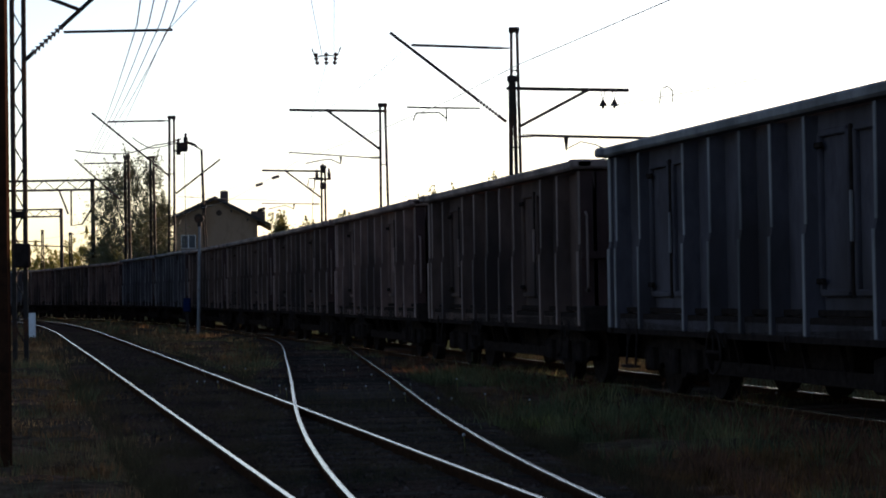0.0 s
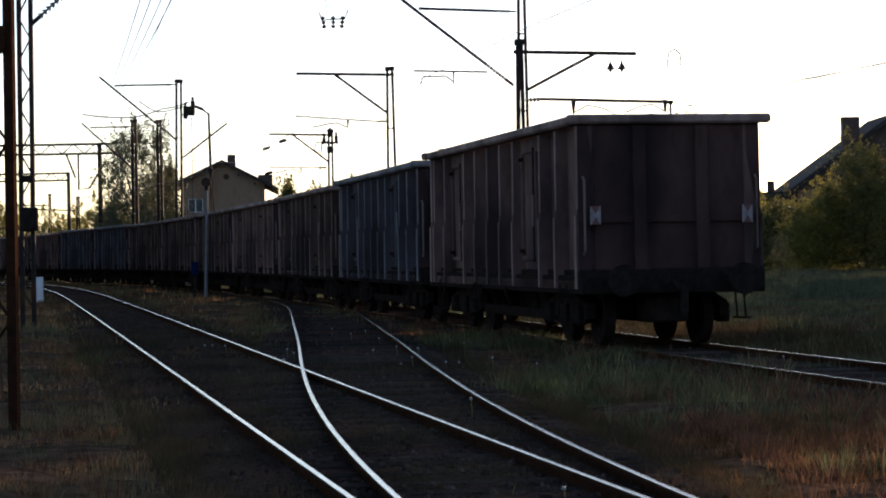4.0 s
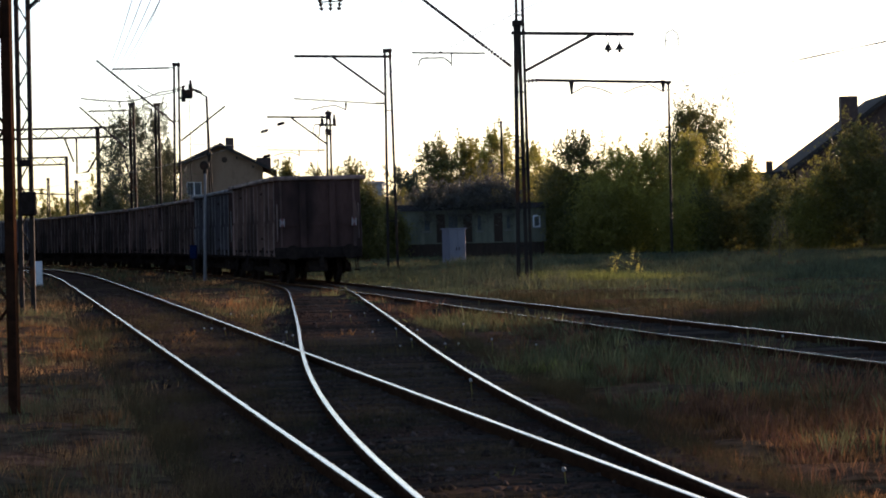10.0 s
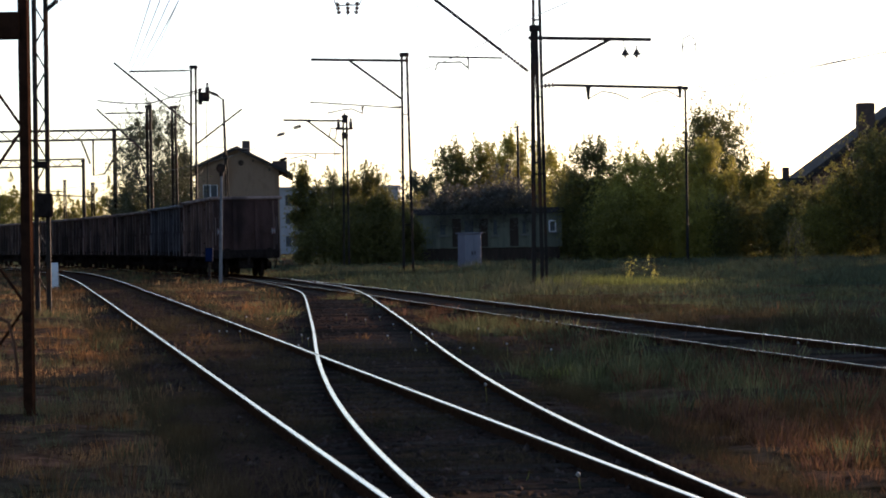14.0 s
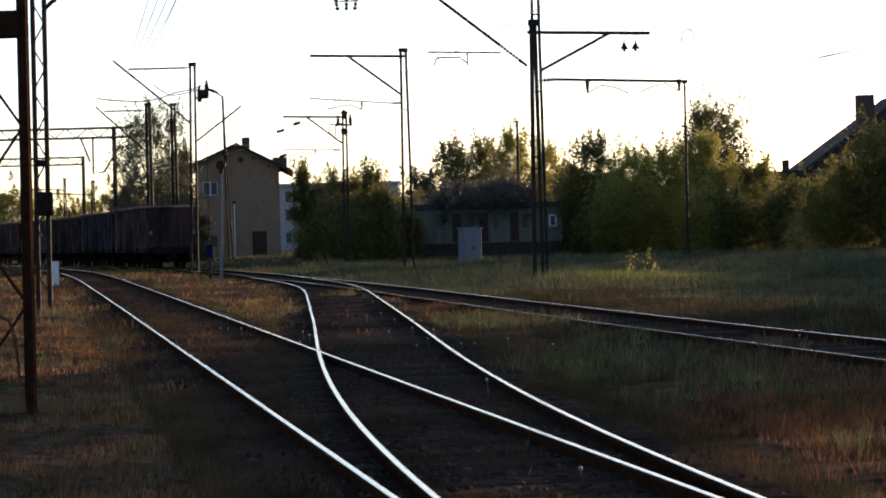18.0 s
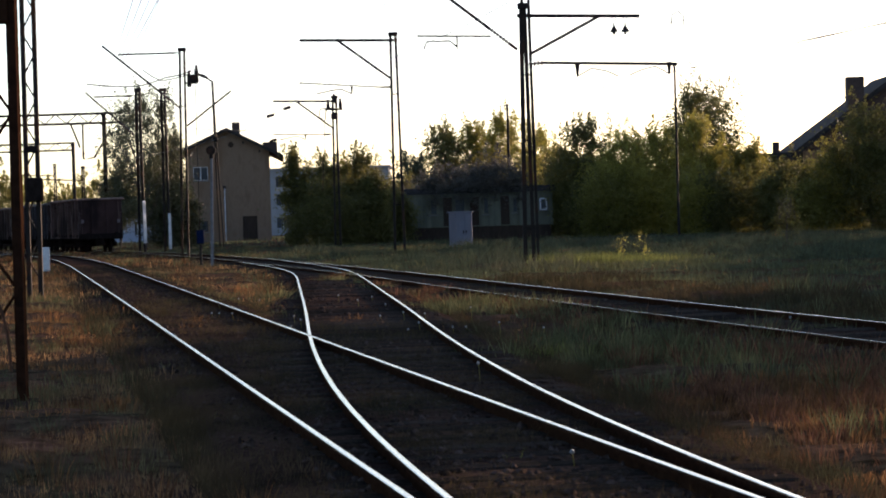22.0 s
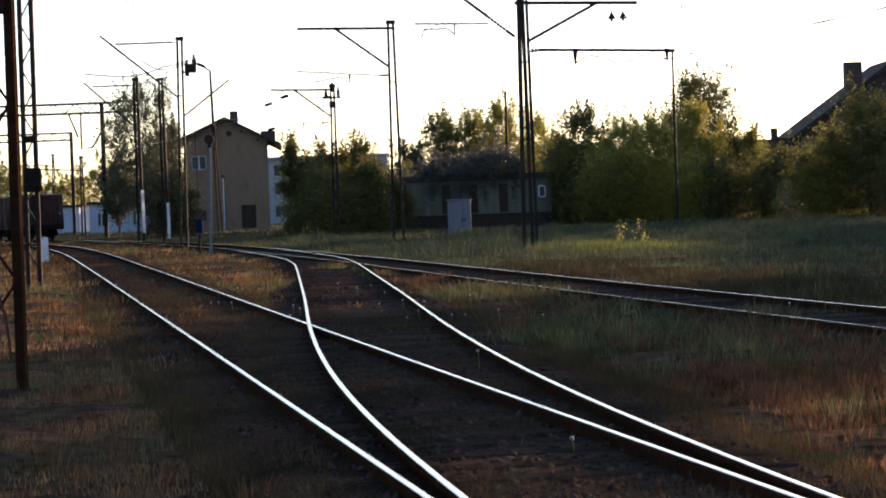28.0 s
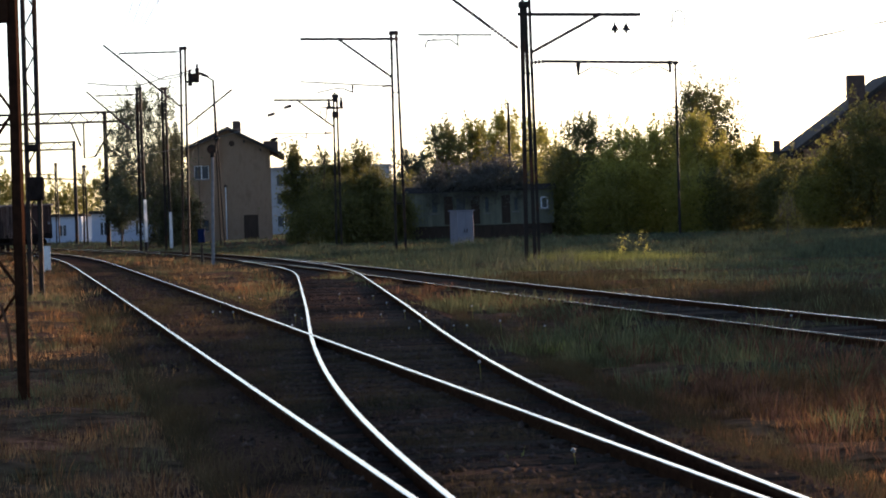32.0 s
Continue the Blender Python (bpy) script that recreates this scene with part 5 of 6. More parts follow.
# ---- far buildings ----
def plain_building(name, label, cat, x0, x1, y, depth, h, mat, wins, roof_h=0.3):
    b = thing(name, label, cat)
    part("wall", (lambda bm: (bmesh.ops.translate(bm, verts=bm.verts[:], vec=(x0, y, -0.2)), bm)[1])(wall_with_holes(x1 - x0, h + 0.2, [(a, a + w, z, z + hh) for a, w, z, hh in wins], 0.4)), mat, b)
    for x in (x0 + 0.2, x1 - 0.2):
        part("side_wall", box((0.4, depth - 0.4, h + 0.2), (x, y + 0.4 + depth / 2 - 0.2, h / 2 - 0.1)), mat, b)
    part("back_wall", box((x1 - x0 - 0.8, 0.4, h + 0.2), ((x0 + x1) / 2, y + depth, h / 2 - 0.1)), mat, b)
    part("roof", box((x1 - x0 + 0.5, depth + 0.9, roof_h), ((x0 + x1) / 2, y + depth / 2 + 0.1, h + roof_h / 2)), ROOF if mat is not PALE_WALL else PALE_WALL, b)
    for a, w, z, hh in wins:
        win = part("window", box((w, 0.06, hh), (x0 + a + w / 2, y + 0.2, z + hh / 2 - 0.2)), GLASS, b)
        part("frame", box((0.08, 0.1, hh), (x0 + a + w / 2, y + 0.14, z + hh / 2 - 0.2)), WHITE, win)
    return b


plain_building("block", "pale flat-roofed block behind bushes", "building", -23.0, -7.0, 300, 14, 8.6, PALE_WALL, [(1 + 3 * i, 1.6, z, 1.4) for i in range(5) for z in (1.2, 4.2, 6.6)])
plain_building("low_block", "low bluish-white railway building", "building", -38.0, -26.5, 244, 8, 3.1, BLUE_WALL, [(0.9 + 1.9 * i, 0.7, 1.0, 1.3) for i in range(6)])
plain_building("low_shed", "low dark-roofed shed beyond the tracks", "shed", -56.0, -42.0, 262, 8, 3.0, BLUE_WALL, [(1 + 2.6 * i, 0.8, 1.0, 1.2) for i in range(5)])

# old green wooden railway carriage body used as a shed
YG = 155.6
shed = thing("carriage_shed", "old dull green wooden carriage body used as shed", "shed", pose(0, YG, 0))
SX0, SX1, SZ0, SZ1 = -2.6, 7.6, 0.95, 3.25
n_ = 34
for i_ in range(n_):
    a_ = SX0 + (SX1 - SX0) * i_ / n_
    w_ = (SX1 - SX0) / n_
    part("board", box((w_ - 0.02, 0.05, SZ1 - SZ0 + 0.02 * (i_ % 3)), (a_ + w_ / 2, 0.0, (SZ0 + SZ1) / 2)), GREEN_WOOD, shed)
part("body", box((SX1 - SX0 - 0.02, 2.6, SZ1 - SZ0 - 0.05), ((SX0 + SX1) / 2, 1.35, (SZ0 + SZ1) / 2)), GREEN_WOOD, shed)
part("roof", poly([(SX0 - 0.2, -0.2, SZ1), (SX0 - 0.2, 2.9, SZ1), (SX0 - 0.2, 2.3, SZ1 + 0.42), (SX0 - 0.2, 0.4, SZ1 + 0.42)], (SX1 - SX0 + 0.4, 0, 0)), ROOF, shed)
part("underframe", box((SX1 - SX0 - 0.6, 2.0, 0.3), ((SX0 + SX1) / 2, 1.35, 0.78)), IRON, shed)
for x_ in (SX0 + 1, 1.0, 3.8, SX1 - 1):
    part("support", box((0.5, 1.6, 0.9), (x_, 1.35, 0.25)), DOOR_WOOD, shed)
for x_, w_, h_ in ((-0.6, 0.45, 1.0), (1.2, 0.7, 1.1), (3.0, 0.34, 1.1), (5.0, 0.32, 1.0), (6.95, 0.42, 0.75)):
    window(shed, x_, -0.05, 2.35, w_, h_, 1, WHITE if x_ > 6 else GREEN_WOOD)
part("skirting", box((SX1 - SX0 - 0.3, 0.08, 1.0), ((SX0 + SX1) / 2, 0.12, 0.45)), DOOR_WOOD, shed)
for x_ in (0.35, 2.2, 4.3):
    part("door", box((0.6, 0.06, 1.95), (x_, -0.05, SZ0 + 1.05)), DOOR_WOOD, shed)
BRAMBLE = leaf_material("grey_bramble_leaves", (0.0612, 0.0576, 0.04896), (0.108, 0.1008, 0.0828), 0.4)
tree("bush", 1.5, 156.4, 5.1, 1.9, "grey-green bramble over the shed roof", BRAMBLE, 91, 24, 7120, 0.14, 0.5, 0.08, 8)
tree("bush", 4.2, 156.6, 5.4, 1.9, "grey-green bramble over the shed roof", BRAMBLE, 92, 24, 7120, 0.14, 0.5, 0.08, 8)
tree("bush", -0.7, 156.8, 4.4, 1.5, "grey-green bramble over the shed roof", BRAMBLE, 93, 20, 5120, 0.14, 0.5, 0.08, 8)

# house at the edge of the meadow
RH = thing("house", "dark steep-roofed house behind bushes", "house", pose(0, 178, 0))
part("front_wall", box((13.0, 0.4, 6.2), (35.0, 0.2, 2.9)), PLASTER, RH)
part("side_wall", box((0.4, 9.0, 6.2), (28.7, 4.9, 2.9)), PLASTER, RH)
part("gable", poly([(28.3, 0.0, 6.0), (41.7, 0.0, 6.0), (36.0, 0.0, 11.7)], (0, 0.4, 0)), BRICK_DARK, RH)
part("roof", poly([(27.9, -0.6, 5.6), (36.0, -0.6, 11.5), (36.0, -0.6, 11.9), (27.8, -0.6, 6.06)], (0, 10.5, 0)), ROOF, RH)
part("roof", poly([(42.0, -0.5, 5.8), (36.0, -0.5, 11.6), (36.0, -0.5, 11.9), (42.2, -0.5, 6.1)], (0, 10, 0)), ROOF, RH)
part("chimney", box((1.35, 1.0, 3.2), (32.7, -0.05, 10.1), bevel=0.03), BRICK_DARK, RH)
part("annex_wall", box((8.0, 5.0, 5.2), (25.4, 3.0, 2.4)), PLASTER, RH)
part("annex_roof", box((8.6, 5.8, 0.8), (25.4, 3.0, 5.5)), ROOF, RH)
part("annex_chimney", box((0.5, 0.5, 1.0), (26.6, 1.5, 6.3)), BRICK_DARK, RH)


# ---- sleepers ----
def sleepers(parent, line, s0, s1, spacing, seed, low=0.006):
    rng = random.Random(seed)
    me = mesh_of(box((2.5, 0.24, 0.14), bevel=0.02), "sleeper", TIMBER)
    s = s0
    while s < s1:
        p, q = on_line(line, s - 0.2), on_line(line, s + 0.2)
        d = q - p
        o = new("sleeper", me)
        o.parent = parent
        o.matrix_world = pose((p[0] + q[0]) / 2, (p[1] + q[1]) / 2, low + rng.uniform(-0.02, 0.006), 0, 0, math.degrees(math.atan2(d[1], d[0])) + 90 + rng.uniform(-1, 1))
        s += spacing


sleepers(TRACK_A, LINE_A, 36, 120, 0.65, 1, -0.008)
sleepers(TRACK_B, LINE_B, 4, 78, 0.62, 2, 0.018)
sleepers(TRACK_T, LINE_T, 60, 140, 0.65, 3, 0.02)


# ---- grass ----
def wave(x, y, f, k):
    """Smooth patchy numbers between 0 and 1."""
    a = np.sin(x * f + 1.7 * k + 1.3 * np.sin(y * f * 0.7 + k)) + np.sin(y * f * 1.1 - 0.6 * k + 1.1 * np.sin(x * f * 0.9 + 2 * k)) + 0.7 * np.sin((x + y) * f * 2.3 + k) * np.sin((x - y) * f * 1.9 - k)
    return np.clip(0.5 + a / 4.6, 0, 1)


def line_x(line, y):
    return np.interp(y, line[1][:, 1], line[1][:, 0])


def blades(name, label, pts, height, width, mat, rng, lean=0.45):
    """Slim blades of grass at the points pts."""
    n = len(pts)
    a = rng.uniform(0, math.tau, n)
    side = np.stack([np.cos(a), np.sin(a), np.zeros(n)], 1) * width[:, None]
    b = rng.uniform(0, math.tau, n)
    tilt = np.stack([np.cos(b), np.sin(b), np.zeros(n)], 1) * (height * lean * rng.uniform(0.1, 1.0, n))[:, None]
    up = np.zeros((n, 3))
    up[:, 2] = height
    base = np.concatenate([pts, np.full((n, 1), -0.03)], 1)
    v = np.stack([base - side, base + side, base + up * 0.97 + tilt], 1).reshape(-1, 3)
    f = np.arange(n)[:, None] * 3 + np.array([[0, 1, 2]])
    return tagged(new(name, fast_mesh(name, v, f, mat)), label, "grass", kind="stuff")


DRY = mottled("dry_orange_grass", [(0.07538, 0.0782, 0.03814), (0.1168, 0.09681, 0.04883), (0.2167, 0.1303, 0.06255), (0.5087, 0.2793, 0.1037)], 0.3, 3.0, 0.4)
GREEN = mottled("patchy_green_grass", [(0.0418, 0.0441, 0.0247), (0.0572, 0.05488, 0.02945), (0.0935, 0.06664, 0.0361), (0.22, 0.1029, 0.05225)], 0.6, 2.2, 0.4, spread=0.8)
MEADOW = mottled("meadow_grass", [(0.04645, 0.0621, 0.04011), (0.06148, 0.07452, 0.04366), (0.08471, 0.08446, 0.05191)], 0.12, 2.0, 0.38)
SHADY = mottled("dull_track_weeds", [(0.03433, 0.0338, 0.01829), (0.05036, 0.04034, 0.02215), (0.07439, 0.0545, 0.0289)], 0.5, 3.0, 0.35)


def scatter(n, y0, y1, rng, k=0.27, m=2.0, power=1.0):
    y = (rng.uniform(y0 ** (1 + power), y1 ** (1 + power), n)) ** (1 / (1 + power))
    x = rng.uniform(-1, 1, n) * (k * y + m)
    return x, y


def clumped(x, y, rng, f, k, lo):
    return rng.uniform(size=len(x)) < lo + (1 - lo) * wave(x, y, f, k) ** 2


def gaps(x, y, wide):
    """How far each point is from the nearest track's middle, less the strip kept free."""
    d = np.minimum(np.abs(x - line_x(LINE_A, y)), np.abs(x - line_x(LINE_T, y)))
    db = np.where((y > 6) & (y < 88), np.abs(x - line_x(LINE_B, y)), 9)
    return np.minimum(d, db) - wide


def tufts(name, label, x, y, n_blades, height, width, radius, mat, rng):
    """Tufts of blades that lean outward from their middles."""
    k = np.repeat(np.arange(len(x)), n_blades)
    n = len(k)
    a, r = rng.uniform(0, math.tau, n), np.sqrt(rng.uniform(0, 1, n))
    out = np.stack([np.cos(a), np.sin(a), np.zeros(n)], 1)
    base = np.stack([x[k], y[k], np.full(n, -0.05)], 1) + out * (r * radius[k])[:, None]
    h = height[k] * rng.uniform(0.45, 1.15, n) * (1.1 - 0.5 * r)
    b = rng.uniform(0, math.tau, n)
    side = np.stack([np.cos(b), np.sin(b), np.zeros(n)], 1) * (width[k] * rng.uniform(0.6, 1.3, n))[:, None]
    lean = out * (h * (0.15 + 0.75 * r * rng.uniform(0.4, 1.2, n)))[:, None] + rng.normal(size=(n, 3)) * (h * 0.12)[:, None]
    up = np.zeros((n, 3))
    up[:, 2] = h + 0.05
    v = np.stack([base - side, base + side, base + up * 0.6 + lean * 0.4 - side * 0.75, base + up * 0.6 + lean * 0.4 + side * 0.75, base + up + lean], 1).reshape(-1, 3)
    i = np.arange(n)[:, None] * 5
    f = np.concatenate([i + [0, 1, 3], i + [0, 3, 2], i + [2, 3, 4]], 0)
    return tagged(new(name, fast_mesh(name, v, f, mat)), label, "grass", kind="stuff")


def grass():
    rng = np.random.default_rng(7)
    for name, label, mat, zones in (
            ("dry_grass", "dry orange-brown grass beside the siding", DRY, "left"),
            ("green_grass", "patchy green and brown grass between tracks", GREEN, "right"),
            ("meadow_grass", "green meadow grass beyond the main track", MEADOW, "far")):
        P, H, W = [], [], []
        for y0, y1, n, hh, ww in ((8.5, 22, 240000, 0.08, 0.003), (22, 45, 210000, 0.11, 0.0052), (45, 85, 150000, 0.17, 0.013), (85, 150, 90000, 0.18, 0.034), (150, 260, 60000, 0.3, 0.05)):
            x, y = scatter(int(1.3 * n * (1.5 if zones == "right" and y0 < 85 else 1.5 if zones == "far" and 20 < y0 < 100 else 0.85)), y0, y1, rng)
            n = len(x)
            xa, xt = line_x(LINE_A, y), line_x(LINE_T, y)
            if zones == "left":
                keep = (x < xa - 0.9) | ((y > 30) & (x > xa + 0.9) & (x < np.where(y < 88, line_x(LINE_B, y), xt) - 1.0))
            elif zones == "right":
                keep = (x > xa + 0.9) & (x < xt - 1.0) & ((y < 30) | (x > line_x(LINE_B, y)))
            else:
                keep = x > xt + 1.3
            keep &= gaps(x, y, 0.95) > rng.uniform(0, 0.6, n) ** 2
            keep &= clumped(x, y, rng, 1.1, 3 if zones == "left" else 5, 0.4)
            keep &= clumped(x, y, rng, 4.3, 2, 0.5)
            x, y = x[keep], y[keep]
            P.append(np.stack([x, y], 1))
            H.append(hh * (0.4 + 0.9 * wave(x, y, 0.8, 9) ** 1.5) * rng.uniform(0.5, 1.5, len(x)))
            W.append(ww * rng.uniform(0.6, 1.4, len(x)))
        blades(name, label, np.concatenate(P), np.concatenate(H), np.concatenate(W), mat, rng)
    # tufts, by what grows where
    X, Y, S = [], [], []
    for y0, y1, n, sc in ((8.5, 24, 2600, 0.75), (24, 45, 4200, 1.0), (45, 85, 6000, 1.35), (85, 150, 6000, 2.0)):
        x, y = scatter(n, y0, y1, rng)
        keep = (gaps(x, y, 1.02) > 0) & clumped(x, y, rng, 0.9, 6, 0.2)
        X.append(x[keep]), Y.append(y[keep]), S.append(np.full(keep.sum(), sc))
    X, Y, S = np.concatenate(X), np.concatenate(Y), np.concatenate(S)
    xa, xt = line_x(LINE_A, Y), line_x(LINE_T, Y)
    dryness = np.where(X < xa, 0.46, np.where(X > xt, 0.22, 0.40)) + 0.55 * (wave(X, Y, 0.45, 11) - 0.5) + rng.normal(size=len(X)) * 0.1
    tall = 0.4 + 1.1 * wave(X, Y, 0.6, 13) ** 1.6
    for name, label, mat, pick, nb, hh in (
            ("dry_tufts", "tufts of dry orange grass", TUFT_DRY, dryness > 0.52, 32, 0.16),
            ("green_tufts", "tufts of fresh green grass and weeds", TUFT_GREEN, dryness < 0.36, 24, 0.17),
            ("dark_tufts", "tufts of dull brown-green weeds", TUFT_DARK, (dryness >= 0.34) & (dryness <= 0.52), 28, 0.12)):
        x, y, s = X[pick], Y[pick], S[pick]
        tufts(name, label + " between the tracks", x, y, nb, hh * tall[pick] * s ** 0.6 * rng.uniform(0.6, 1.5, len(x)), 0.0034 * s * np.sqrt(y / 12), 0.17 * s * rng.uniform(0.6, 1.6, len(x)), mat, rng)
    # low weeds on and beside the tracks
    P, H, W = [], [], []
    for y0, y1, n, hh, ww in ((10, 24, 620000, 0.08, 0.003), (24, 45, 420000, 0.1, 0.0048), (45, 90, 200000, 0.1, 0.01)):
        x, y = scatter(n, y0, y1, rng, 0.24, 1.0)
        g = np.minimum(np.abs(np.abs(x - line_x(LINE_A, y)) - 0.79), np.where(y < 88, np.abs(np.abs(x - line_x(LINE_B, y)) - 0.8), 9))
        g = np.minimum(g, np.abs(np.abs(x - line_x(LINE_T, y)) - 0.75))
        keep = (gaps(x, y, 1.7) < 0) & (g > 0.12) & (np.abs(x - line_x(LINE_T, y)) > 1.9) & ((y < 32) | (np.abs(x - line_x(LINE_B, y)) > 1.4)) & clumped(x, y, rng, 2.1, 4, 0.25) & clumped(x, y, rng, 0.6, 8, 0.5)
        x, y = x[keep], y[keep]
        P.append(np.stack([x, y], 1))
        H.append(0.085 + hh * rng.uniform(0.2, 1.6, len(x)) * (0.4 + wave(x, y, 1.7, 21)))
        W.append(ww * rng.uniform(0.6, 1.5, len(x)))
    blades("track_weeds", "thin low weeds growing between sleepers", np.concatenate(P), np.concatenate(H), np.concatenate(W), SHADY, rng, 0.9)
    # larger clumps of weeds
    spread_x, spread_y = scatter(700, 11.5, 46, rng, 0.24, 0.5)
    keep = (spread_x > line_x(LINE_B, spread_y) + 1.5) & (spread_x < line_x(LINE_T, spread_y) - 1.3) & clumped(spread_x, spread_y, rng, 0.7, 17, 0.12)
    wild = [(a, b, c) for a, b, c in zip(spread_x[keep], spread_y[keep], rng.uniform(0.3, 0.62, keep.sum()))]
    beside_y = np.concatenate([rng.uniform(30, 37.5, 26), rng.uniform(17, 30, 14), rng.uniform(38, 60, 16)])
    beside = [(a, b, c) for a, b, c in zip(line_x(LINE_T, beside_y) - rng.uniform(1.0, 1.5, len(beside_y)), beside_y, rng.uniform(0.28, 0.5, len(beside_y)))]
    far_x, far_y = scatter(260, 60, 118, rng, 0.2, 0.5)
    keep = far_x > line_x(LINE_T, far_y) + 3
    rank = [(a, b, c) for a, b, c in zip(far_x[keep], far_y[keep], rng.uniform(0.4, 1.0, keep.sum()))]
    # bank weeds: the bank's shade is put into their dark colour
    bank_y = rng.uniform(22, 54, 90)
    bank = [(a, b, c) for a, b, c in zip(line_x(LINE_T, bank_y) + rng.uniform(1.6, 4.2, 90), bank_y, rng.uniform(0.3, 0.6, 90))]
    dry_x, dry_y = scatter(260, 10.5, 21, rng, 0.24, 0.6)
    keep = (dry_x > line_x(LINE_B, dry_y) + 1.35) & (dry_x < line_x(LINE_T, dry_y) - 1.6)
    dry = [(a, b, c) for a, b, c in zip(dry_x[keep], dry_y[keep], rng.uniform(0.16, 0.36, keep.sum()))]
    for label, mat, spots in (
            ("short dry orange tussocks beside the turnout", TUFT_DRY, dry[::3] + dry[1::3]),
            ("dull reddish-brown tussocks beside the turnout", TUFT_DARK, dry[2::3]),
            ("rank weeds in shade-dark colours along the main track's bank", SHADY, bank),
            ("rank dull weeds between the turnout and the main track", TUFT_DARK, wild[::3] + beside[::2]),
            ("rounded grey-green weeds between the turnout and the main track", TUFT_GREEN, wild[1::3] + wild[2::3] + beside[1::2]),
            ("rank grey-green clumps in the meadow", MEADOW, rank),
            ("low rounded clumps of dark green weeds", TUFT_GREEN, ((2.98, 26.4, 0.55), (5.6, 33, 0.6), (2.9, 15.4, 0.35), (4.3, 22.2, 0.5), (1.9, 19.5, 0.4), (5.2, 28, 0.5), (3.4, 24, 0.5), (6.6, 40, 0.7), (1.15, 36.2, 0.5), (1.5, 34.8, 0.5), (0.85, 37.6, 0.45), (2.6, 22, 0.5), (3.3, 20.4, 0.45), (2.2, 24.6, 0.5), (4.2, 27.5, 0.5), (1.4, 27.0, 0.4))),
            ("clumps of yellow-green flowering weeds", TALL, ((1.22, 24.7, 0.3), (1.5, 24.9, 0.25), (0.33, 13.8, 0.16))),
            ("tall dry orange grass clumps", TUFT_DRY, ((-5.0, 31, 0.5), (-4.5, 33, 0.5), (-5.6, 34, 0.55), (-3.9, 35, 0.4), (-6.2, 38, 0.6), (-1.7, 34, 0.35), (-3.0, 36, 0.35), (-3.6, 49, 0.6), (-4.4, 52, 0.6),
                                                        (-2.9, 20, 0.3), (-3.4, 18.6, 0.3), (3.3, 17.2, 0.35), (3.0, 16.2, 0.3), (2.6, 15.2, 0.28)))):
        x, y, r = np.repeat(np.array(spots), 8, 0).T
        x, y = x + rng.normal(size=len(x)) * r * 0.75, y + rng.normal(size=len(x)) * r * 1.1
        tufts("weed_clumps", label, x, y, 32, r * (0.4 if mat is TUFT_DRY else 0.58) * rng.uniform(0.5, 1.3, len(x)), 0.0046 * np.sqrt(y / 12), r * 0.42, mat, rng)
    # strip of tall grass by the mast, its sunlight put into brighter blades
    n = 14000
    x, y = 2.4 + rng.gamma(2.0, 1.4, n), 69.8 + rng.normal(size=n) * 1.3
    keep = clumped(x, y, rng, 1.3, 7, 0.15)
    x, y = x[keep], y[keep]
    n = len(x)
    blades("tall_grass", "tall grass in painted sunlit green beside the mast", np.stack([x, y], 1), 0.36 * rng.uniform(0.3, 1.3, n) ** 1.3 * np.clip(1.2 - (x - 3) / 9, 0.3, 1), 0.01 * rng.uniform(0.6, 1.4, n), TALL, rng)


TALL = mottled("tall_green_grass", [(0.0867, 0.1011, 0.03179), (0.13, 0.1445, 0.04046), (0.1734, 0.1734, 0.05057)], 0.5, 3.0, 0.5)
TUFT_DRY = mottled("dry_tuft_grass", [(0.07716, 0.05012, 0.02284), (0.1286, 0.06921, 0.02979), (0.2186, 0.1073, 0.04172)], 0.9, 2.6, 0.42, spread=0.75)
TUFT_GREEN = mottled("green_tuft_grass", [(0.05494, 0.06284, 0.0327), (0.0811, 0.08611, 0.04142), (0.1281, 0.121, 0.05233)], 0.9, 2.6, 0.42, spread=0.75)
TUFT_DARK = mottled("dull_tuft_weeds", [(0.05645, 0.03342, 0.02121), (0.09408, 0.05141, 0.0305), (0.1317, 0.06169, 0.03714)], 0.9, 2.6, 0.38, spread=0.75)
grass()


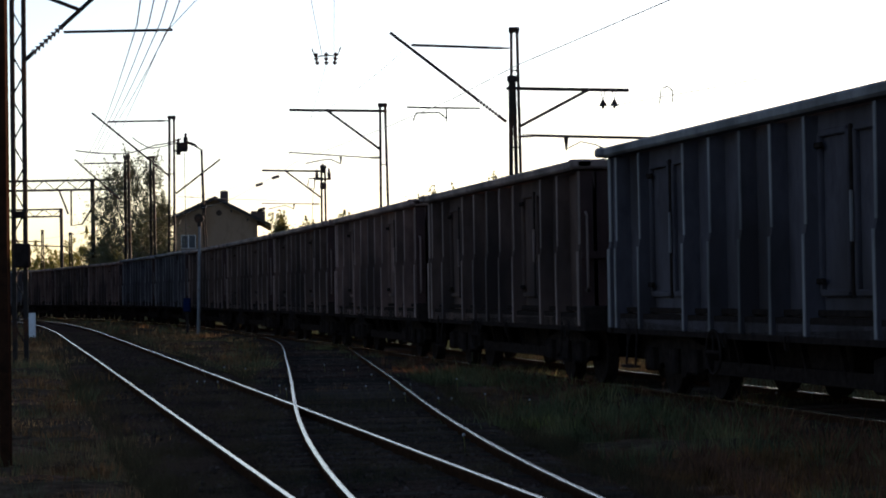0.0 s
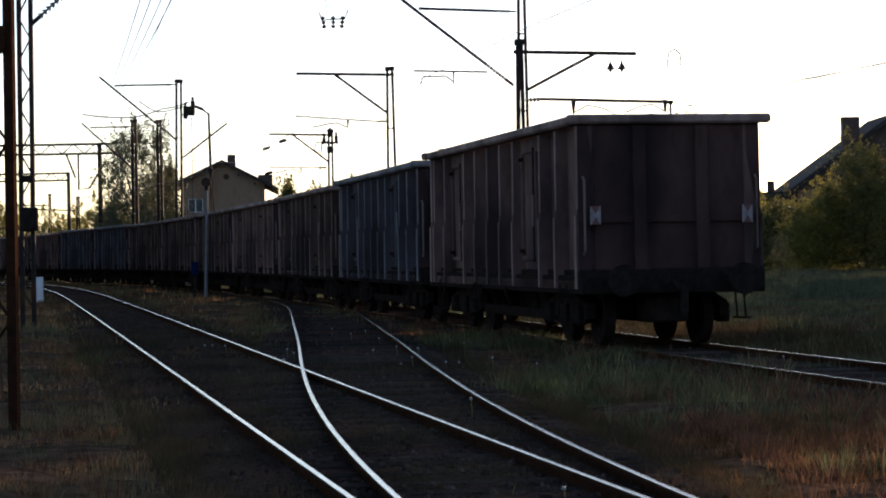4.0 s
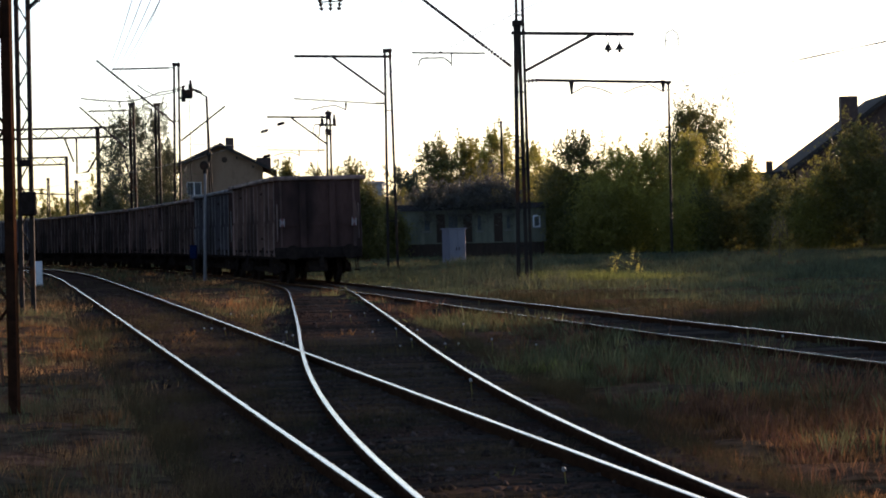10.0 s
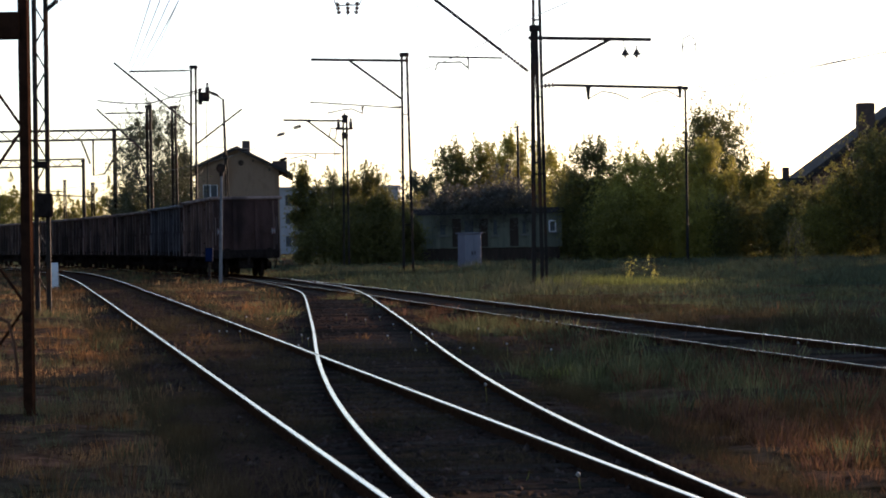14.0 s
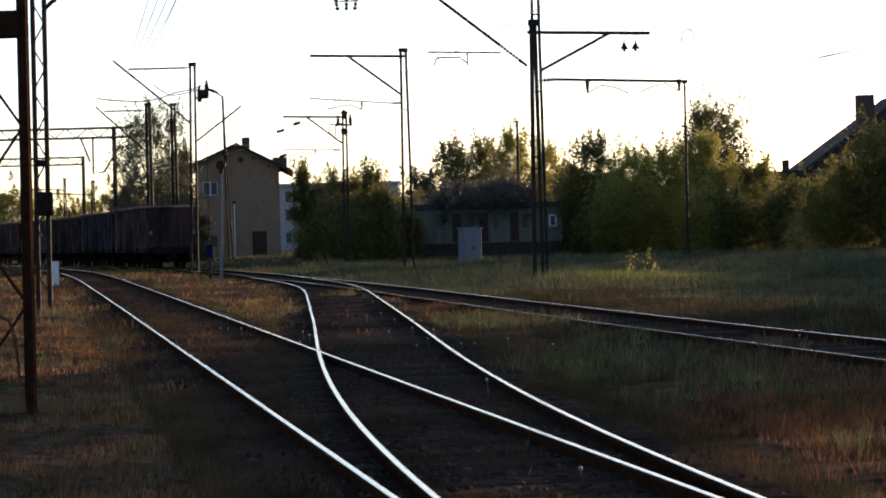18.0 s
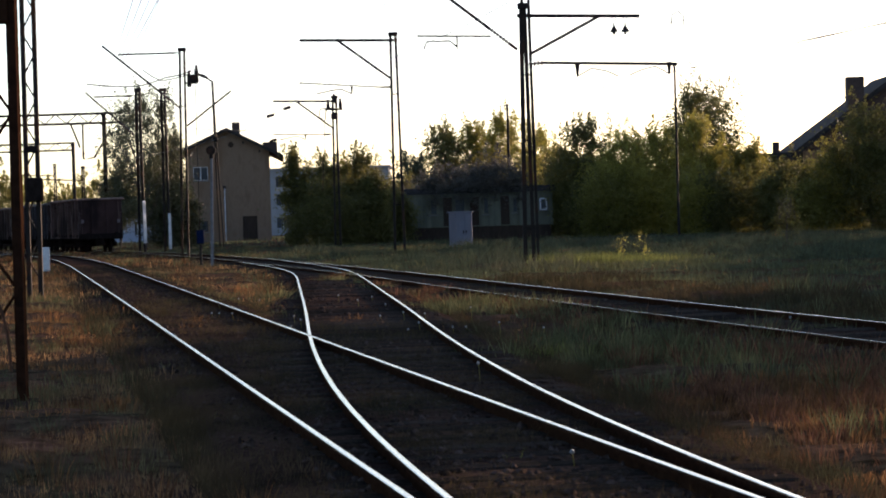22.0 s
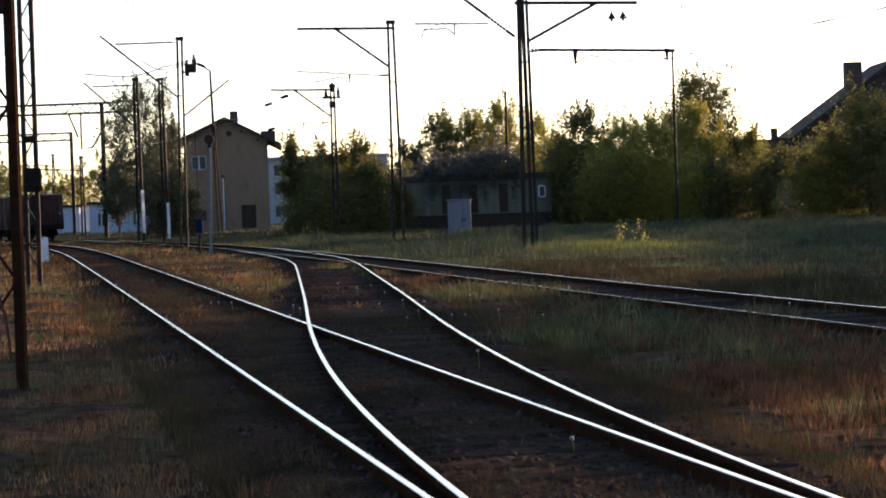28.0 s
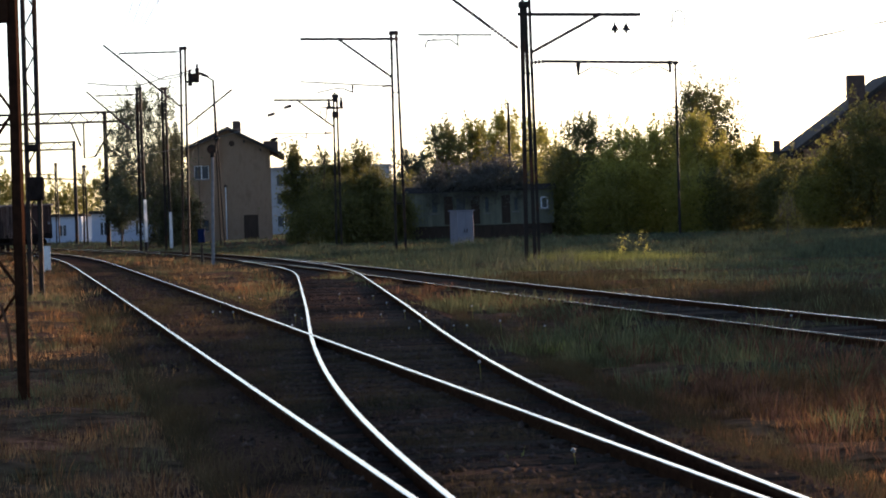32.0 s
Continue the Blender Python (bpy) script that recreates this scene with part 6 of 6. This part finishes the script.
def ballast_stones():
    """Loose stones lying on the ballast, each a small uneven octahedron."""
    rng = np.random.default_rng(31)
    P = []
    for line, s0, s1, n in ((LINE_A, 38, 95, 2600), (LINE_B, 4, 60, 2600), (LINE_T, 55, 120, 1600)):
        s = s0 + (s1 - s0) * rng.uniform(0, 1, n) ** 1.5
        c = np.stack([np.interp(s, line[0], line[1][:, 0]), np.interp(s, line[0], line[1][:, 1])], 1)
        a = rng.uniform(-1.3, 1.3, n)
        a = a[np.abs(np.abs(a) - 0.8) > 0.1]
        P.append(np.stack([c[:len(a), 0] + a, c[:len(a), 1], np.full(len(a), 0.075)], 1))
    p = np.concatenate(P)
    n = len(p)
    r = 0.018 + 0.03 * rng.uniform(0, 1, n)[:, None] ** 2
    d = np.array([(1, 0, 0), (0, 1, 0), (-1, 0, 0), (0, -1, 0), (0, 0, 0.8), (0, 0, -0.8)], float)
    v = p[:, None] + (d[None] + rng.normal(size=(n, 6, 3)) * 0.25) * r[:, None]
    i = np.arange(n)[:, None] * 6
    f = np.concatenate([i + k for k in ([0, 1, 4], [1, 2, 4], [2, 3, 4], [3, 0, 4], [1, 0, 5], [2, 1, 5], [3, 2, 5], [0, 3, 5])], 0)
    tagged(new("ballast_stones", fast_mesh("ballast_stones", v.reshape(-1, 3), f, STONES)), "loose dark ballast stones between the rails", "stones", kind="stuff")


STONES = mottled("dark_ballast_stone", [(0.0264, 0.01908, 0.01545), (0.0432, 0.0318, 0.02575), (0.072, 0.053, 0.04326)], 5.0, 20.0, 0.0, 0.4)
ballast_stones()
FLUFF = material("dandelion_fluff", [(0.221, 0.221, 0.2145), (0.2925, 0.2925, 0.2795)], 60, 3, (0.8, 1.0), bump=0.5)


def dandelion(x, y, h):
    d = thing("dandelion", "dandelion seed head on a thin stem", "flower", pose(x, y, 0), group="dandelions")
    part("stem", bent([(0, 0, -0.02), (0.01, 0, h * 0.5), (0.0, 0.01, h)], 0.004, 5), LEAF_MID, d)
    bm = bmesh.new()
    bmesh.ops.create_icosphere(bm, subdivisions=2, radius=0.014, matrix=Matrix.Translation((0, 0, h)))
    for i, v in enumerate(bm.verts):
        v.co += (v.co - Vector((0, 0, h))) * (0.25 if i % 3 == 0 else 0.0)
    part("seed_head", bm, FLUFF, d)


rng_ = random.Random(5)
dandelion(0.72, 13.3, 0.16)
for _ in range(4):
    y_ = rng_.uniform(20, 34)
    dandelion(float(line_x(LINE_B, y_)) + rng_.uniform(-1.2, 2.6), y_, rng_.uniform(0.1, 0.25))
for x0_, x1_, n_ in ((-3.6, -2.4, 9), (-1.3, -0.4, 11)):
    for _ in range(n_):
        y_ = rng_.uniform(29, 42)
        dandelion(rng_.uniform(x0_, x1_) - 0.13 * (y_ - 35), y_, rng_.uniform(0.12, 0.24))
for _ in range(1):
    y_ = rng_.uniform(16, 30)
    dandelion(float(line_x(LINE_A, y_)) + rng_.uniform(1.2, 7.5), y_, rng_.uniform(0.1, 0.25))


motions()
